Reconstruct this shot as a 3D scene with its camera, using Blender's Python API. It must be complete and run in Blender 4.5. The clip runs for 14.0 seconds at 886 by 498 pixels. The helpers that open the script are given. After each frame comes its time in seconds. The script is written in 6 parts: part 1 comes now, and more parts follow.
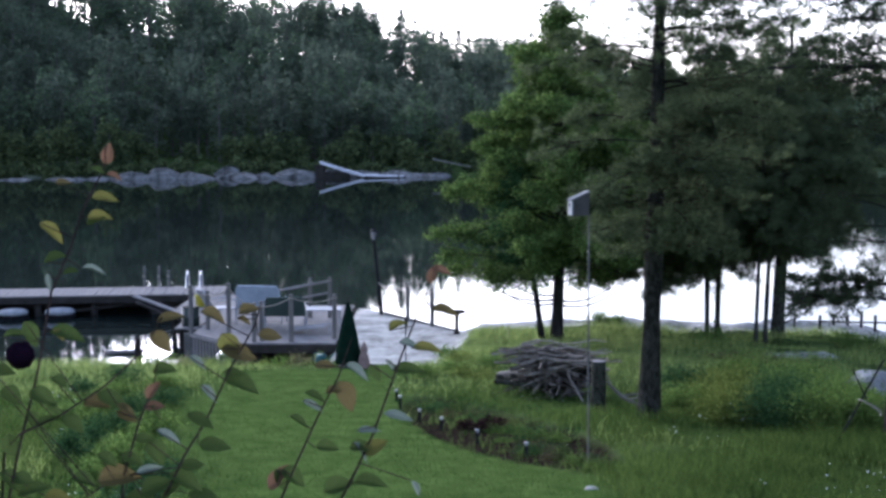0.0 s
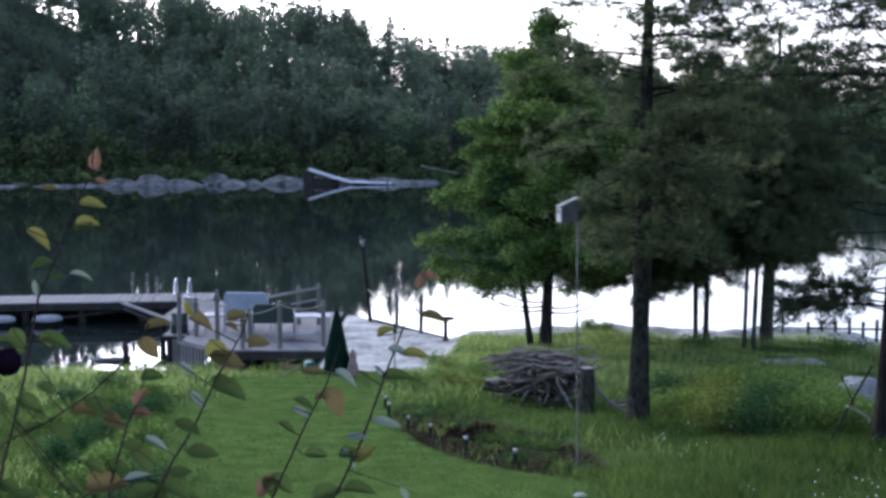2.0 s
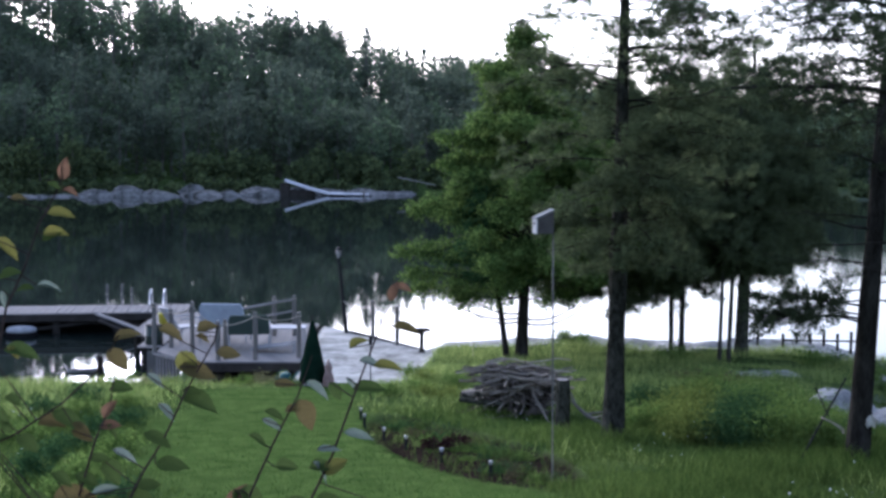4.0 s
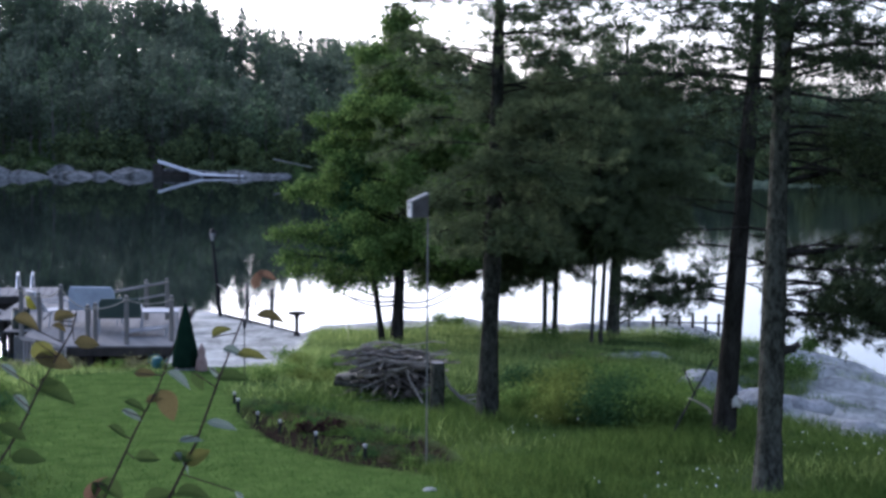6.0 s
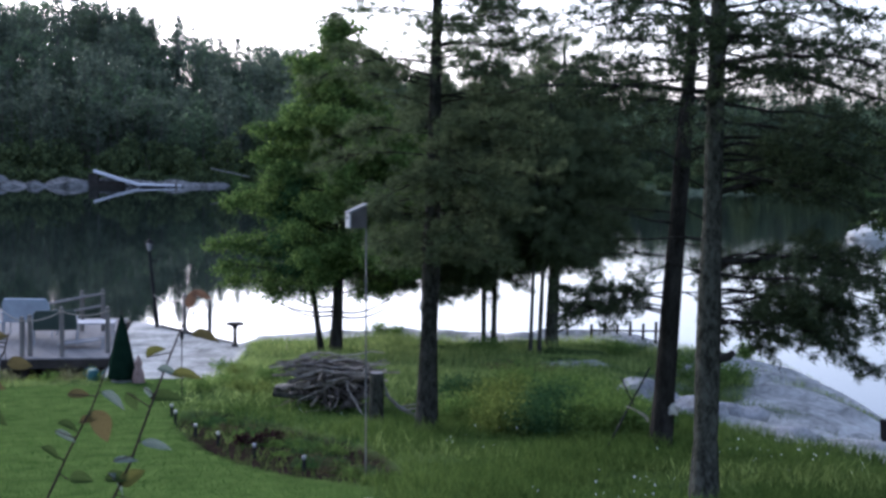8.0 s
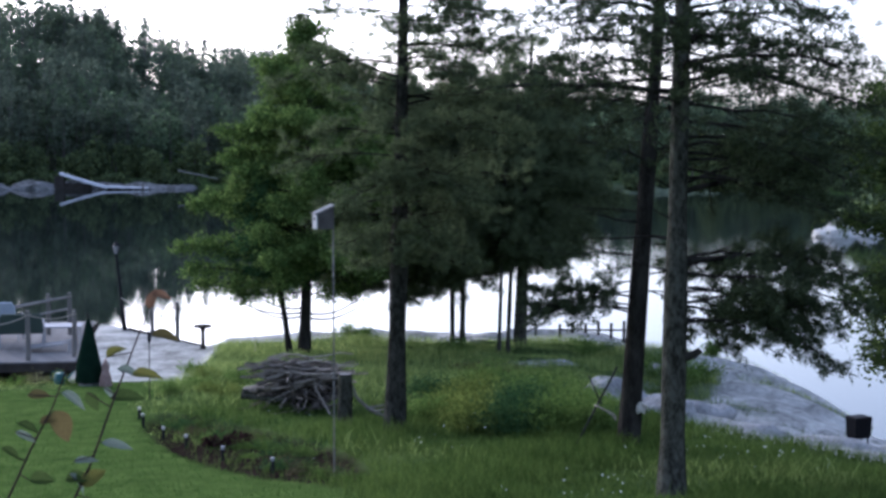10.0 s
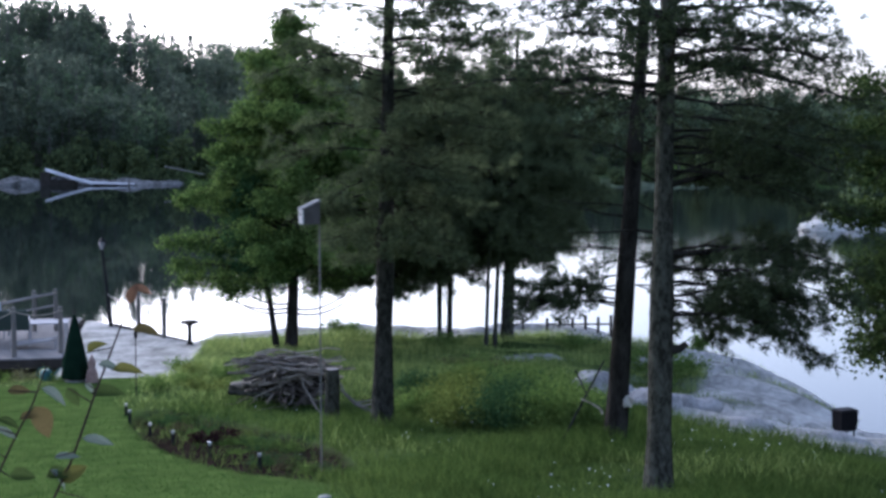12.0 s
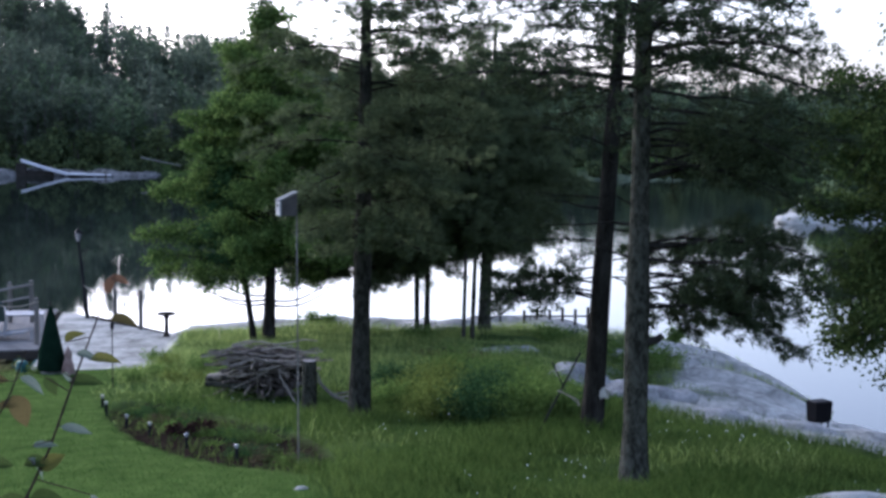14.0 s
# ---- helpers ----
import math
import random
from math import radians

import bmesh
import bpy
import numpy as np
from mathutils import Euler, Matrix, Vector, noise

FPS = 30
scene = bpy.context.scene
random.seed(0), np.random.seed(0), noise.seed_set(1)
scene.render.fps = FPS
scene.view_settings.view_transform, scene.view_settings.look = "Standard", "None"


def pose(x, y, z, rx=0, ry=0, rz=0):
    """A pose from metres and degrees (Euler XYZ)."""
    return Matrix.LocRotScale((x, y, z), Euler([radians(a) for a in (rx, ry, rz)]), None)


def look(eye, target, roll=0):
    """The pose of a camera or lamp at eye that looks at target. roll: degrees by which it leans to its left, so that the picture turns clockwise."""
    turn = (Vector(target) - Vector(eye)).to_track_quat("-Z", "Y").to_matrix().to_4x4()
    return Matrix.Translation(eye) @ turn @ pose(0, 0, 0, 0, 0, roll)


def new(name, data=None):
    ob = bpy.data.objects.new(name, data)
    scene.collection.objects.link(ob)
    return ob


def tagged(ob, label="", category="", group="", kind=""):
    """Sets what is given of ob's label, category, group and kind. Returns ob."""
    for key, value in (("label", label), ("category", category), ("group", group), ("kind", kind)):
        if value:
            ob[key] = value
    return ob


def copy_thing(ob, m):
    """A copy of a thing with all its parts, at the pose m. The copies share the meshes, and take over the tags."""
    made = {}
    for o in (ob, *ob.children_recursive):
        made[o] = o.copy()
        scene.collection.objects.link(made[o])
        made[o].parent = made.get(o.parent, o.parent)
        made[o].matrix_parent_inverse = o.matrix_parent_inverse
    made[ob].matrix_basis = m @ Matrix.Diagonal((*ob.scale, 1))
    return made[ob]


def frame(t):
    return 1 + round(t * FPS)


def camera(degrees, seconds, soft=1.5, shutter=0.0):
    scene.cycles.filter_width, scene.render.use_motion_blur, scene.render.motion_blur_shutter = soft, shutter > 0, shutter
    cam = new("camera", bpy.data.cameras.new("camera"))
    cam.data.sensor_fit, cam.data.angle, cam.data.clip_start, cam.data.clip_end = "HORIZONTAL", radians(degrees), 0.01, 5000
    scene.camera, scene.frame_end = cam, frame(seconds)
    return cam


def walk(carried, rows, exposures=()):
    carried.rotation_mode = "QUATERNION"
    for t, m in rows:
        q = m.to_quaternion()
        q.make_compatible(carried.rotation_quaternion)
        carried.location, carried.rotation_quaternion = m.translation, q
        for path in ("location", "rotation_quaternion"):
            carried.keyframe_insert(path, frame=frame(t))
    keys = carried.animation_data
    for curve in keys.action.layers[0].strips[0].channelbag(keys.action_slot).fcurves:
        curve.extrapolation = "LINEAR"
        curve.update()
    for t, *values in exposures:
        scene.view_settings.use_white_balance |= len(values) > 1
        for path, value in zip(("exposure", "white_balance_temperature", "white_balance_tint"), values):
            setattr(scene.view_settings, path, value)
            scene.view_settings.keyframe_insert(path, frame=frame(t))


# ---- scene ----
FOV = 36.2
cam = camera(FOV, 14.0, soft=3.0)
ROWS = [
    (0, -0.000, -0.000, 5.500, 84.86, 0.00, 0.00),
    (0.5, 0.002, 0.008, 5.499, 84.89, 0.07, -0.09),
    (1, -0.000, 0.003, 5.499, 84.95, 0.07, -0.19),
    (1.5, 0.002, 0.003, 5.499, 85.02, 0.06, -0.29),
    (2, 0.000, 0.005, 5.498, 85.15, -0.03, -0.47),
    (4.5, 0.008, 0.029, 5.495, 85.67, -0.24, -2.20),
    (5, 0.012, 0.043, 5.493, 85.45, -0.23, -3.44),
    (5.5, 0.025, 0.037, 5.492, 85.20, -0.46, -5.06),
    (6, 0.026, 0.032, 5.504, 84.95, -0.79, -6.64),
    (6.5, 0.026, 0.014, 5.511, 84.94, -0.92, -7.78),
    (7, 0.024, 0.012, 5.516, 85.09, -1.03, -8.43),
    (7.5, 0.027, -0.002, 5.522, 85.25, -0.89, -8.84),
    (8, 0.032, 0.015, 5.522, 85.36, -0.77, -9.22),
    (10.5, 0.046, -0.018, 5.519, 85.38, -0.40, -10.75),
    (11, 0.036, -0.029, 5.529, 85.29, -0.30, -10.86),
    (11.5, 0.045, -0.020, 5.518, 85.26, -0.31, -10.97),
    (12, 0.055, 0.001, 5.516, 85.20, -0.33, -11.12),
    (12.5, 0.051, -0.031, 5.519, 85.12, -0.44, -11.36),
    (13, 0.052, -0.015, 5.516, 85.02, -0.58, -11.64),
    (13.5, 0.053, -0.020, 5.519, 84.92, -0.56, -11.87),
    (14, 0.054, -0.028, 5.517, 84.87, -0.52, -12.05),
]
EXPOSURE, KELVIN, TINT = 1.84, 5050, 20
walk(cam, [(r[0], pose(*r[1:])) for r in ROWS], exposures=((0.0, EXPOSURE + 0.12, KELVIN, TINT), (4.5, EXPOSURE + 0.1, KELVIN, TINT), (7.0, EXPOSURE, KELVIN, TINT), (14.0, EXPOSURE, KELVIN, TINT)))

# ---- light: bright dusk sky low behind the far hill ----
SUN_AZ, SUN_EL = radians(-28), radians(17)
world = bpy.data.worlds.new("dusk_sky")
world.use_nodes = True
scene.world = world
wn, wl = world.node_tree.nodes, world.node_tree.links
sky = wn.new("ShaderNodeTexSky")
sky.sky_type, sky.sun_disc = "NISHITA", False
sky.sun_elevation, sky.sun_rotation = SUN_EL, SUN_AZ
sky.air_density, sky.dust_density, sky.ozone_density = 1.0, 4.0, 1.0
grey = wn.new("ShaderNodeHueSaturation")
grey.inputs["Saturation"].default_value = 0.62  # thin cloud
wl.new(sky.outputs[0], grey.inputs["Color"])
wl.new(grey.outputs[0], wn["Background"].inputs[0])
wn["Background"].inputs[1].default_value = 0.12
sun_data = bpy.data.lights.new("sun", "SUN")
sun_data.energy, sun_data.angle, sun_data.color = 0.9, radians(40), (1.0, 0.97, 0.93)
sun = new("sun", sun_data)
sun.matrix_world = look((0, 0, 60), (-math.sin(SUN_AZ) * 50, -math.cos(SUN_AZ) * 50, 60 - 50 * math.tan(SUN_EL)))

# ---- materials ----
def material(name, dark, light, scale=4.0, rough=0.8, bump=0.3, fine=40.0, metal=0.0, spec=0.3, island=0.0, stretch=(1, 1, 1), trans=0.0, tight=0.2):
    """A procedural surface: two scales of noise between two colours, with relief."""
    m = bpy.data.materials.new(name)
    m.use_nodes = True
    n, l = m.node_tree.nodes, m.node_tree.links
    b = n["Principled BSDF"]
    b.inputs["Roughness"].default_value, b.inputs["Metallic"].default_value = rough, metal
    b.inputs["Specular IOR Level"].default_value = 0.0 if trans else spec
    co = n.new("ShaderNodeTexCoord")
    mp = n.new("ShaderNodeMapping")
    mp.inputs["Scale"].default_value = stretch
    l.new(co.outputs["Object"], mp.inputs[0])
    a = n.new("ShaderNodeTexNoise")
    a.inputs["Scale"].default_value, a.inputs["Detail"].default_value = scale, 6
    c = n.new("ShaderNodeTexNoise")
    c.inputs["Scale"].default_value, c.inputs["Detail"].default_value = fine, 4
    l.new(mp.outputs[0], a.inputs["Vector"])
    l.new(mp.outputs[0], c.inputs["Vector"])
    mix = n.new("ShaderNodeMath")
    mix.operation = "MULTIPLY_ADD"
    l.new(a.outputs["Fac"], mix.inputs[0])
    mix.inputs[1].default_value = 0.6
    half = n.new("ShaderNodeMath")
    half.operation = "MULTIPLY"
    l.new(c.outputs["Fac"], half.inputs[0])
    half.inputs[1].default_value = 0.4
    l.new(half.outputs[0], mix.inputs[2])
    last = mix
    if island:
        g = n.new("ShaderNodeNewGeometry")
        add = n.new("ShaderNodeMath")
        add.operation = "MULTIPLY_ADD"
        l.new(g.outputs["Random Per Island"], add.inputs[0])
        add.inputs[1].default_value = island
        off = n.new("ShaderNodeMath")
        off.operation = "SUBTRACT"
        l.new(mix.outputs[0], off.inputs[0])
        off.inputs[1].default_value = island / 2
        l.new(off.outputs[0], add.inputs[2])
        last = add
    ramp = n.new("ShaderNodeValToRGB")
    ramp.color_ramp.elements[0].position, ramp.color_ramp.elements[1].position = 0.5 - tight, 0.5 + tight
    ramp.color_ramp.elements[0].color, ramp.color_ramp.elements[1].color = (*dark, 1), (*light, 1)
    l.new(last.outputs[0], ramp.inputs[0])
    l.new(ramp.outputs[0], b.inputs["Base Color"])
    if bump:
        bp = n.new("ShaderNodeBump")
        bp.inputs["Strength"].default_value, bp.inputs["Distance"].default_value = bump, 0.02
        l.new(mix.outputs[0], bp.inputs["Height"])
        l.new(bp.outputs[0], b.inputs["Normal"])
    if trans:
        tr = n.new("ShaderNodeBsdfTranslucent")
        l.new(ramp.outputs[0], tr.inputs[0])
        ms = n.new("ShaderNodeMixShader")
        ms.inputs[0].default_value = trans
        l.new(b.outputs[0], ms.inputs[1])
        l.new(tr.outputs[0], ms.inputs[2])
        l.new(ms.outputs[0], n["Material Output"].inputs[0])
    return m


M_needle = material("pine_needles", (0.055, 0.072, 0.034), (0.115, 0.14, 0.066), 1.5, 0.7, 0, 12, island=0.5, trans=0.4)
# Darker copy of pine_needles: the near pines' backlit shade put into colour.
M_needle_backlit = material("backlit_pine_needles", (0.028, 0.038, 0.019), (0.064, 0.08, 0.038), 1.5, 0.7, 0, 12, island=0.5, trans=0.12)
M_leaf = material("bright_leaves", (0.0528, 0.0924, 0.02288), (0.132, 0.1848, 0.0484), 1.2, 0.6, 0, 9, island=0.6, trans=0.35)
M_leaf_dark = material("dark_leaves", (0.025, 0.055, 0.02), (0.06, 0.11, 0.04), 1.2, 0.6, 0, 9, island=0.6, trans=0.25)
M_leaf_olive = material("olive_dark_leaves", (0.03, 0.05, 0.015), (0.075, 0.10, 0.03), 1.2, 0.6, 0, 9, island=0.6, trans=0.2)
M_bark = material("pine_bark", (0.018, 0.0175, 0.0135), (0.068, 0.068, 0.052), 15, 0.95, 1.0, 38, spec=0.0, stretch=(1, 1, 0.55), tight=0.1)
M_bark_mid = material("grey_brown_bark", (0.014, 0.0135, 0.0105), (0.05, 0.049, 0.039), 15, 0.95, 1.0, 38, spec=0.0, stretch=(1, 1, 0.55), tight=0.1)
M_bark_dark = material("dark_bark", (0.010, 0.009, 0.0075), (0.038, 0.035, 0.029), 9, 0.95, 1.0, 45, spec=0.0, stretch=(1, 1, 0.3), tight=0.12)
M_far_con = material("far_conifers", (0.066, 0.083, 0.058), (0.12, 0.148, 0.098), 0.12, 0.9, 0, 1.2, island=0.5, trans=0.5)
# Darker copy of far_conifers: the right-hand hill's shade put into the colour.
M_far_dimmed = material("dimmed_far_conifers", (0.036, 0.054, 0.034), (0.08, 0.105, 0.062), 0.12, 0.9, 0, 1.2, island=0.5, trans=0.3)
M_far_dec = material("far_broadleaf", (0.062, 0.086, 0.05), (0.12, 0.165, 0.088), 0.12, 0.9, 0, 1.2, island=0.5, trans=0.5)
M_far_shrub = material("far_shrubs", (0.05, 0.07, 0.034), (0.12, 0.15, 0.06), 0.2, 0.9, 0, 1.5, island=0.5, trans=0.35)
M_far_trunk = material("far_trunks", (0.05, 0.045, 0.04), (0.14, 0.125, 0.11), 1.0, 0.9, 0.2, 6)
M_rock = material("granite", (0.10, 0.10, 0.097), (0.36, 0.355, 0.345), 3.0, 0.9, 0.9, 16)
M_rock_far = material("shore_granite", (0.035, 0.036, 0.032), (0.20, 0.196, 0.188), 0.9, 0.9, 0.6, 3, spec=0.0, tight=0.14)
M_wood = material("weathered_wood", (0.1275, 0.12, 0.1125), (0.27, 0.255, 0.24), 3, 0.95, 0.4, 30, spec=0.0, stretch=(1, 1, 1), island=0.45)
# One dark wood for under-deck timber, piles, fence and small furniture.
M_wood_dark = material("dark_wood", (0.02, 0.018, 0.0155), (0.056, 0.05, 0.044), 3, 0.95, 0.4, 30, spec=0.0)
M_post = material("grey_post_wood", (0.075, 0.07125, 0.06375), (0.18, 0.1688, 0.1537), 5, 0.85, 0.4, 40, stretch=(1, 1, 0.2))

def tinted(name, colour, rough=0.5, metal=0.0, bump=0.05):
    lo = tuple(c * 0.8 for c in colour)
    return material(name, lo, colour, 6, rough, bump, 60, metal, 0.4)


# ---- mesh helpers ----
def arrays_to_mesh(name, verts, faces, mat, smooth=False):
    me = bpy.data.meshes.new(name)
    me.from_pydata([tuple(v) for v in verts], [], [tuple(f) for f in faces])
    me.materials.append(mat)
    if smooth:
        me.polygons.foreach_set("use_smooth", [True] * len(me.polygons))
    me.update()
    return me


def put(name, me, parent=None, label="", m=None):
    ob = new(name, me)
    if parent is not None:
        ob.parent = parent
    if m is not None:
        ob.matrix_basis = m
    if label:
        tagged(ob, label)
    return ob


def part(name, bm, mat, parent, label=""):
    me = bpy.data.meshes.new(name)
    bm.to_mesh(me)
    bm.free()
    me.materials.append(mat)
    return put(name, me, parent, label)


def thing(name, x, y, z, label, category, group="", turn=0.0):
    e = new(name)
    e.empty_display_size = 0.1
    e.matrix_basis = pose(x, y, z, 0, 0, turn)
    return tagged(e, label, category, group)


class Geo:
    """Collects vertices and faces of one mesh."""
    def __init__(self):
        self.v, self.f = [], []

    def add(self, verts, faces):
        k = len(self.v)
        self.v.extend(verts)
        self.f.extend([tuple(i + k for i in f) for f in faces])

    def tube(self, pts, radii, sides=6, cap=True):
        k = len(self.v)
        pts = [Vector(p) for p in pts]
        ref = Vector((0.31, 0.17, 0.93))
        for i, p in enumerate(pts):
            d = (pts[min(i + 1, len(pts) - 1)] - pts[max(i - 1, 0)]).normalized()
            r = ref if abs(d.dot(ref)) < 0.93 else Vector((1, 0, 0))
            a = d.cross(r).normalized()
            b = d.cross(a)
            for s in range(sides):
                w = 2 * math.pi * s / sides
                self.v.append(p + radii[i] * (math.cos(w) * a + math.sin(w) * b))
        for i in range(len(pts) - 1):
            for s in range(sides):
                q = (s + 1) % sides
                self.f.append((k + i * sides + s, k + i * sides + q, k + (i + 1) * sides + q, k + (i + 1) * sides + s))
        if cap:
            self.f.append(tuple(k + s for s in range(sides)))
            self.f.append(tuple(k + (len(pts) - 1) * sides + s for s in reversed(range(sides))))

    def box(self, c, size, turn=0.0, bevel=0.0, tilt=None):
        x, y, z = (s / 2 for s in size)
        b = min(bevel, x * 0.9, y * 0.9, z * 0.9)
        m = Matrix.Translation(c) @ (tilt if tilt is not None else Matrix.Rotation(turn, 4, "Z"))
        if b <= 0:
            vs = [(sx * x, sy * y, sz * z) for sz in (-1, 1) for sy in (-1, 1) for sx in (-1, 1)]
            fs = [(0, 2, 3, 1), (4, 5, 7, 6), (0, 1, 5, 4), (2, 6, 7, 3), (0, 4, 6, 2), (1, 3, 7, 5)]
        else:
            vs, fs = [], []
            ring = lambda ix, iy, zz: [(-ix, -iy, zz), (ix, -iy, zz), (ix, iy, zz), (-ix, iy, zz)]
            for ix, iy, zz in ((x - b, y - b, -z), (x, y, -z + b), (x, y, z - b), (x - b, y - b, z)):
                vs += ring(ix, iy, zz)
            fs = [(3, 2, 1, 0), (12, 13, 14, 15)]
            for r in range(3):
                for s in range(4):
                    q = (s + 1) % 4
                    fs.append((4 * r + s, 4 * r + q, 4 * r + 4 + q, 4 * r + 4 + s))
        self.add([m @ Vector(v) for v in vs], fs)

    def lathe(self, profile, sides=16, c=(0, 0, 0)):
        k = len(self.v)
        for r, z in profile:
            for s in range(sides):
                w = 2 * math.pi * s / sides
                self.v.append(Vector((c[0] + r * math.cos(w), c[1] + r * math.sin(w), c[2] + z)))
        for i in range(len(profile) - 1):
            for s in range(sides):
                q = (s + 1) % sides
                self.f.append((k + i * sides + s, k + i * sides + q, k + (i + 1) * sides + q, k + (i + 1) * sides + s))
        self.f.append(tuple(k + s for s in reversed(range(sides))))
        self.f.append(tuple(k + (len(profile) - 1) * sides + s for s in range(sides)))

    def mesh(self, name, mat, smooth=False):
        return arrays_to_mesh(name, self.v, self.f, mat, smooth)

# ---- ground, lake ----
def smooth(a, b, t):
    t = np.clip((t - a) / (b - a), 0, 1)
    return t * t * (3 - 2 * t)


def bumps(x, y, size, seed=0.0):
    """Gentle unevenness from a few crossed waves."""
    return (np.sin(x / size + seed) * np.cos(y / size * 1.31 - seed) + 0.6 * np.sin(x / size * 1.7 - y / size * 1.1 + 2 * seed) + 0.4 * np.sin(x / size * 2.9 + y / size * 3.3 + seed)) / 2


FAR_X = [-420, -120, -60, -30, 0, 6, 14, 22, 37, 51, 70, 120, 420]
FAR_Y = [120, 138, 142, 150, 152, 156, 150, 145, 141, 139, 137, 134, 120]


def far_shore(x):
    return np.interp(x, FAR_X, FAR_Y)


def bed_mask(x, y):
    """Inside of the lens-shaped flower bed, 1 in its middle."""
    a = radians(-73)
    p, q = (x - 0.6) * math.cos(a) + (y - 17.2) * math.sin(a), -(x - 0.6) * math.sin(a) + (y - 17.2) * math.cos(a)
    return 1 - (p / 3.5) ** 2 - (q / (0.9 + 0.06 * p)) ** 2


def ground(x, y):
    """Height of the land and of the lake's bed."""
    x, y = np.asarray(x, float), np.asarray(y, float)
    land = np.interp(y, [-40, 0, 8, 12, 16, 20, 26, 30, 34, 60], [4.2, 3.0, 2.5, 2.1, 1.75, 1.4, 1.05, 0.78, 0.52, -1.0]) + 0.035 * bumps(x, y, 1.3)
    mound = smooth(-0.15, 1.0, x)
    edge = 24.9 + 9.6 * mound - 0.35 * smooth(-5, -9, x)
    shelf = 0.56 - 1.75 * smooth(-2.2, -3.6, x) + 0.05 * bumps(x, y, 1.7, 1.0)
    brink = np.interp(x, [-9, -2.4, -1.6, 0.42, 1.5, 3.0, 8.0, 9.5, 11.2, 13], [37.5, 37.0, 35.95, 32.45, 34.4, 35.0, 35.0, 35.4, 35.3, 34.8])
    shelf = shelf + 0.06 * bumps(x, y, 2.1, 0.4) * smooth(0.5, 2.0, x) + 0.15 * smooth(0.6, 2.0, x) - 0.14 * smooth(7.6, 9.0, x)
    shelf = shelf - 2.6 * smooth(0.0, 2.2, y - brink)
    z = land + (shelf - land) * smooth(0, 1.7, y - edge)
    z = z - 0.17 * np.clip(x - 6.5 - 0.33 * np.clip(y - 23.5, 0, 14), 0, 30) * smooth(9, 14, y)
    z = z - 0.08 * np.clip(-11 - x, 0, 40) * smooth(14, 24, y)
    z = z - 0.13 * smooth(4.4, 6.4, x) * smooth(27, 33, y) - 0.6 * smooth(11.8, 13.4, x) * smooth(17, 21, y)
    rocky = smooth(5.6, 7.6, x + 0.2 * (y - 18)) * smooth(13, 15, y + 0.25 * x - 2.2)
    z = z + rocky * (0.10 * bumps(x, y, 0.9, 2.0) + 0.05 * bumps(x, y, 0.35, 4.0))
    z = z - 0.08 * smooth(0.0, 0.2, bed_mask(x, y))
    u = 0.55 * y + 0.30 * x + 0.35 * bumps(x, y, 1.1, 6.0)
    saw = u - np.floor(u)
    z = z + rocky * 0.16 * (smooth(0.0, 0.12, saw) * (1 - saw) - 0.45)
    q = np.clip(1 - ((x - 10.3) / 2.95) ** 2 - ((y - 26.3) / 6.8) ** 2, 0, 1)
    dome = -0.62 + 1.58 * np.sqrt(q) + 0.05 * bumps(x, y, 0.9, 2.0) + 0.14 * (smooth(0.0, 0.12, saw) * (1 - saw) - 0.45)
    z = np.maximum(z, np.where(q > 0, dome, -3.0))
    pad = smooth(0.75, 0.3, np.hypot(x - 9.75, y - 18.3))
    z = z + (0.97 - z) * pad
    z = np.maximum(z, -3.0)
    d = y - far_shore(x)
    hill = smooth(6, 90, d) * (11.5 + 4.0 * smooth(-12, -45, x) + 7.0 * smooth(-54, -70, x) + 2.5 * bumps(x, y, 30, 3.0)) * smooth(60, -30, x) * (1 - 0.22 * np.exp(-((x + 33.0) / 7.0) ** 2)) + smooth(4, 60, d) * 3.0
    far = np.where(d > -6, -1.1 + smooth(-6, 7, d) * 2.2 + hill, -3.0)
    bank = -1.0 + 1.6 * smooth(-1.5, 2.5, np.minimum(x - 0.52 * y + 2.6, y - 74.5 + 0.8 * np.sin(0.6 * x))) + 1.6 * smooth(3, 16, np.minimum(x - 0.52 * y + 1.0, y - 75))
    far = np.maximum(far, np.where((x > 30) & (y > 60) & (y < 118), bank - 4.0 * smooth(104, 114, y), -3.0))
    return np.maximum(z, np.where(y > 45, far, -3.0))


def axis(lo, hi, near_lo, near_hi, step, grow):
    mid = list(np.arange(near_lo, near_hi + 1e-6, step))
    s, a = step, near_lo
    left = []
    while a > lo:
        s *= grow
        a -= s
        left.append(a)
    s, a = step, near_hi
    right = []
    while a < hi:
        s *= grow
        a += s
        right.append(a)
    return np.array(left[::-1] + mid + right)


gx, gy = axis(-900, 900, -13, 18, 0.16, 1.09), axis(-60, 1500, 7, 40, 0.16, 1.045)
GX, GY = np.meshgrid(gx, gy)
GZ = ground(GX, GY)
nx, ny = len(gx), len(gy)
idx = np.arange(nx * ny).reshape(ny, nx)
quads = np.stack([idx[:-1, :-1], idx[:-1, 1:], idx[1:, 1:], idx[1:, :-1]], -1).reshape(-1, 4)
gme = bpy.data.meshes.new("ground")
gme.from_pydata(np.stack([GX, GY, GZ], -1).reshape(-1, 3).tolist(), [], quads.tolist())
gme.polygons.foreach_set("use_smooth", [True] * len(gme.polygons))


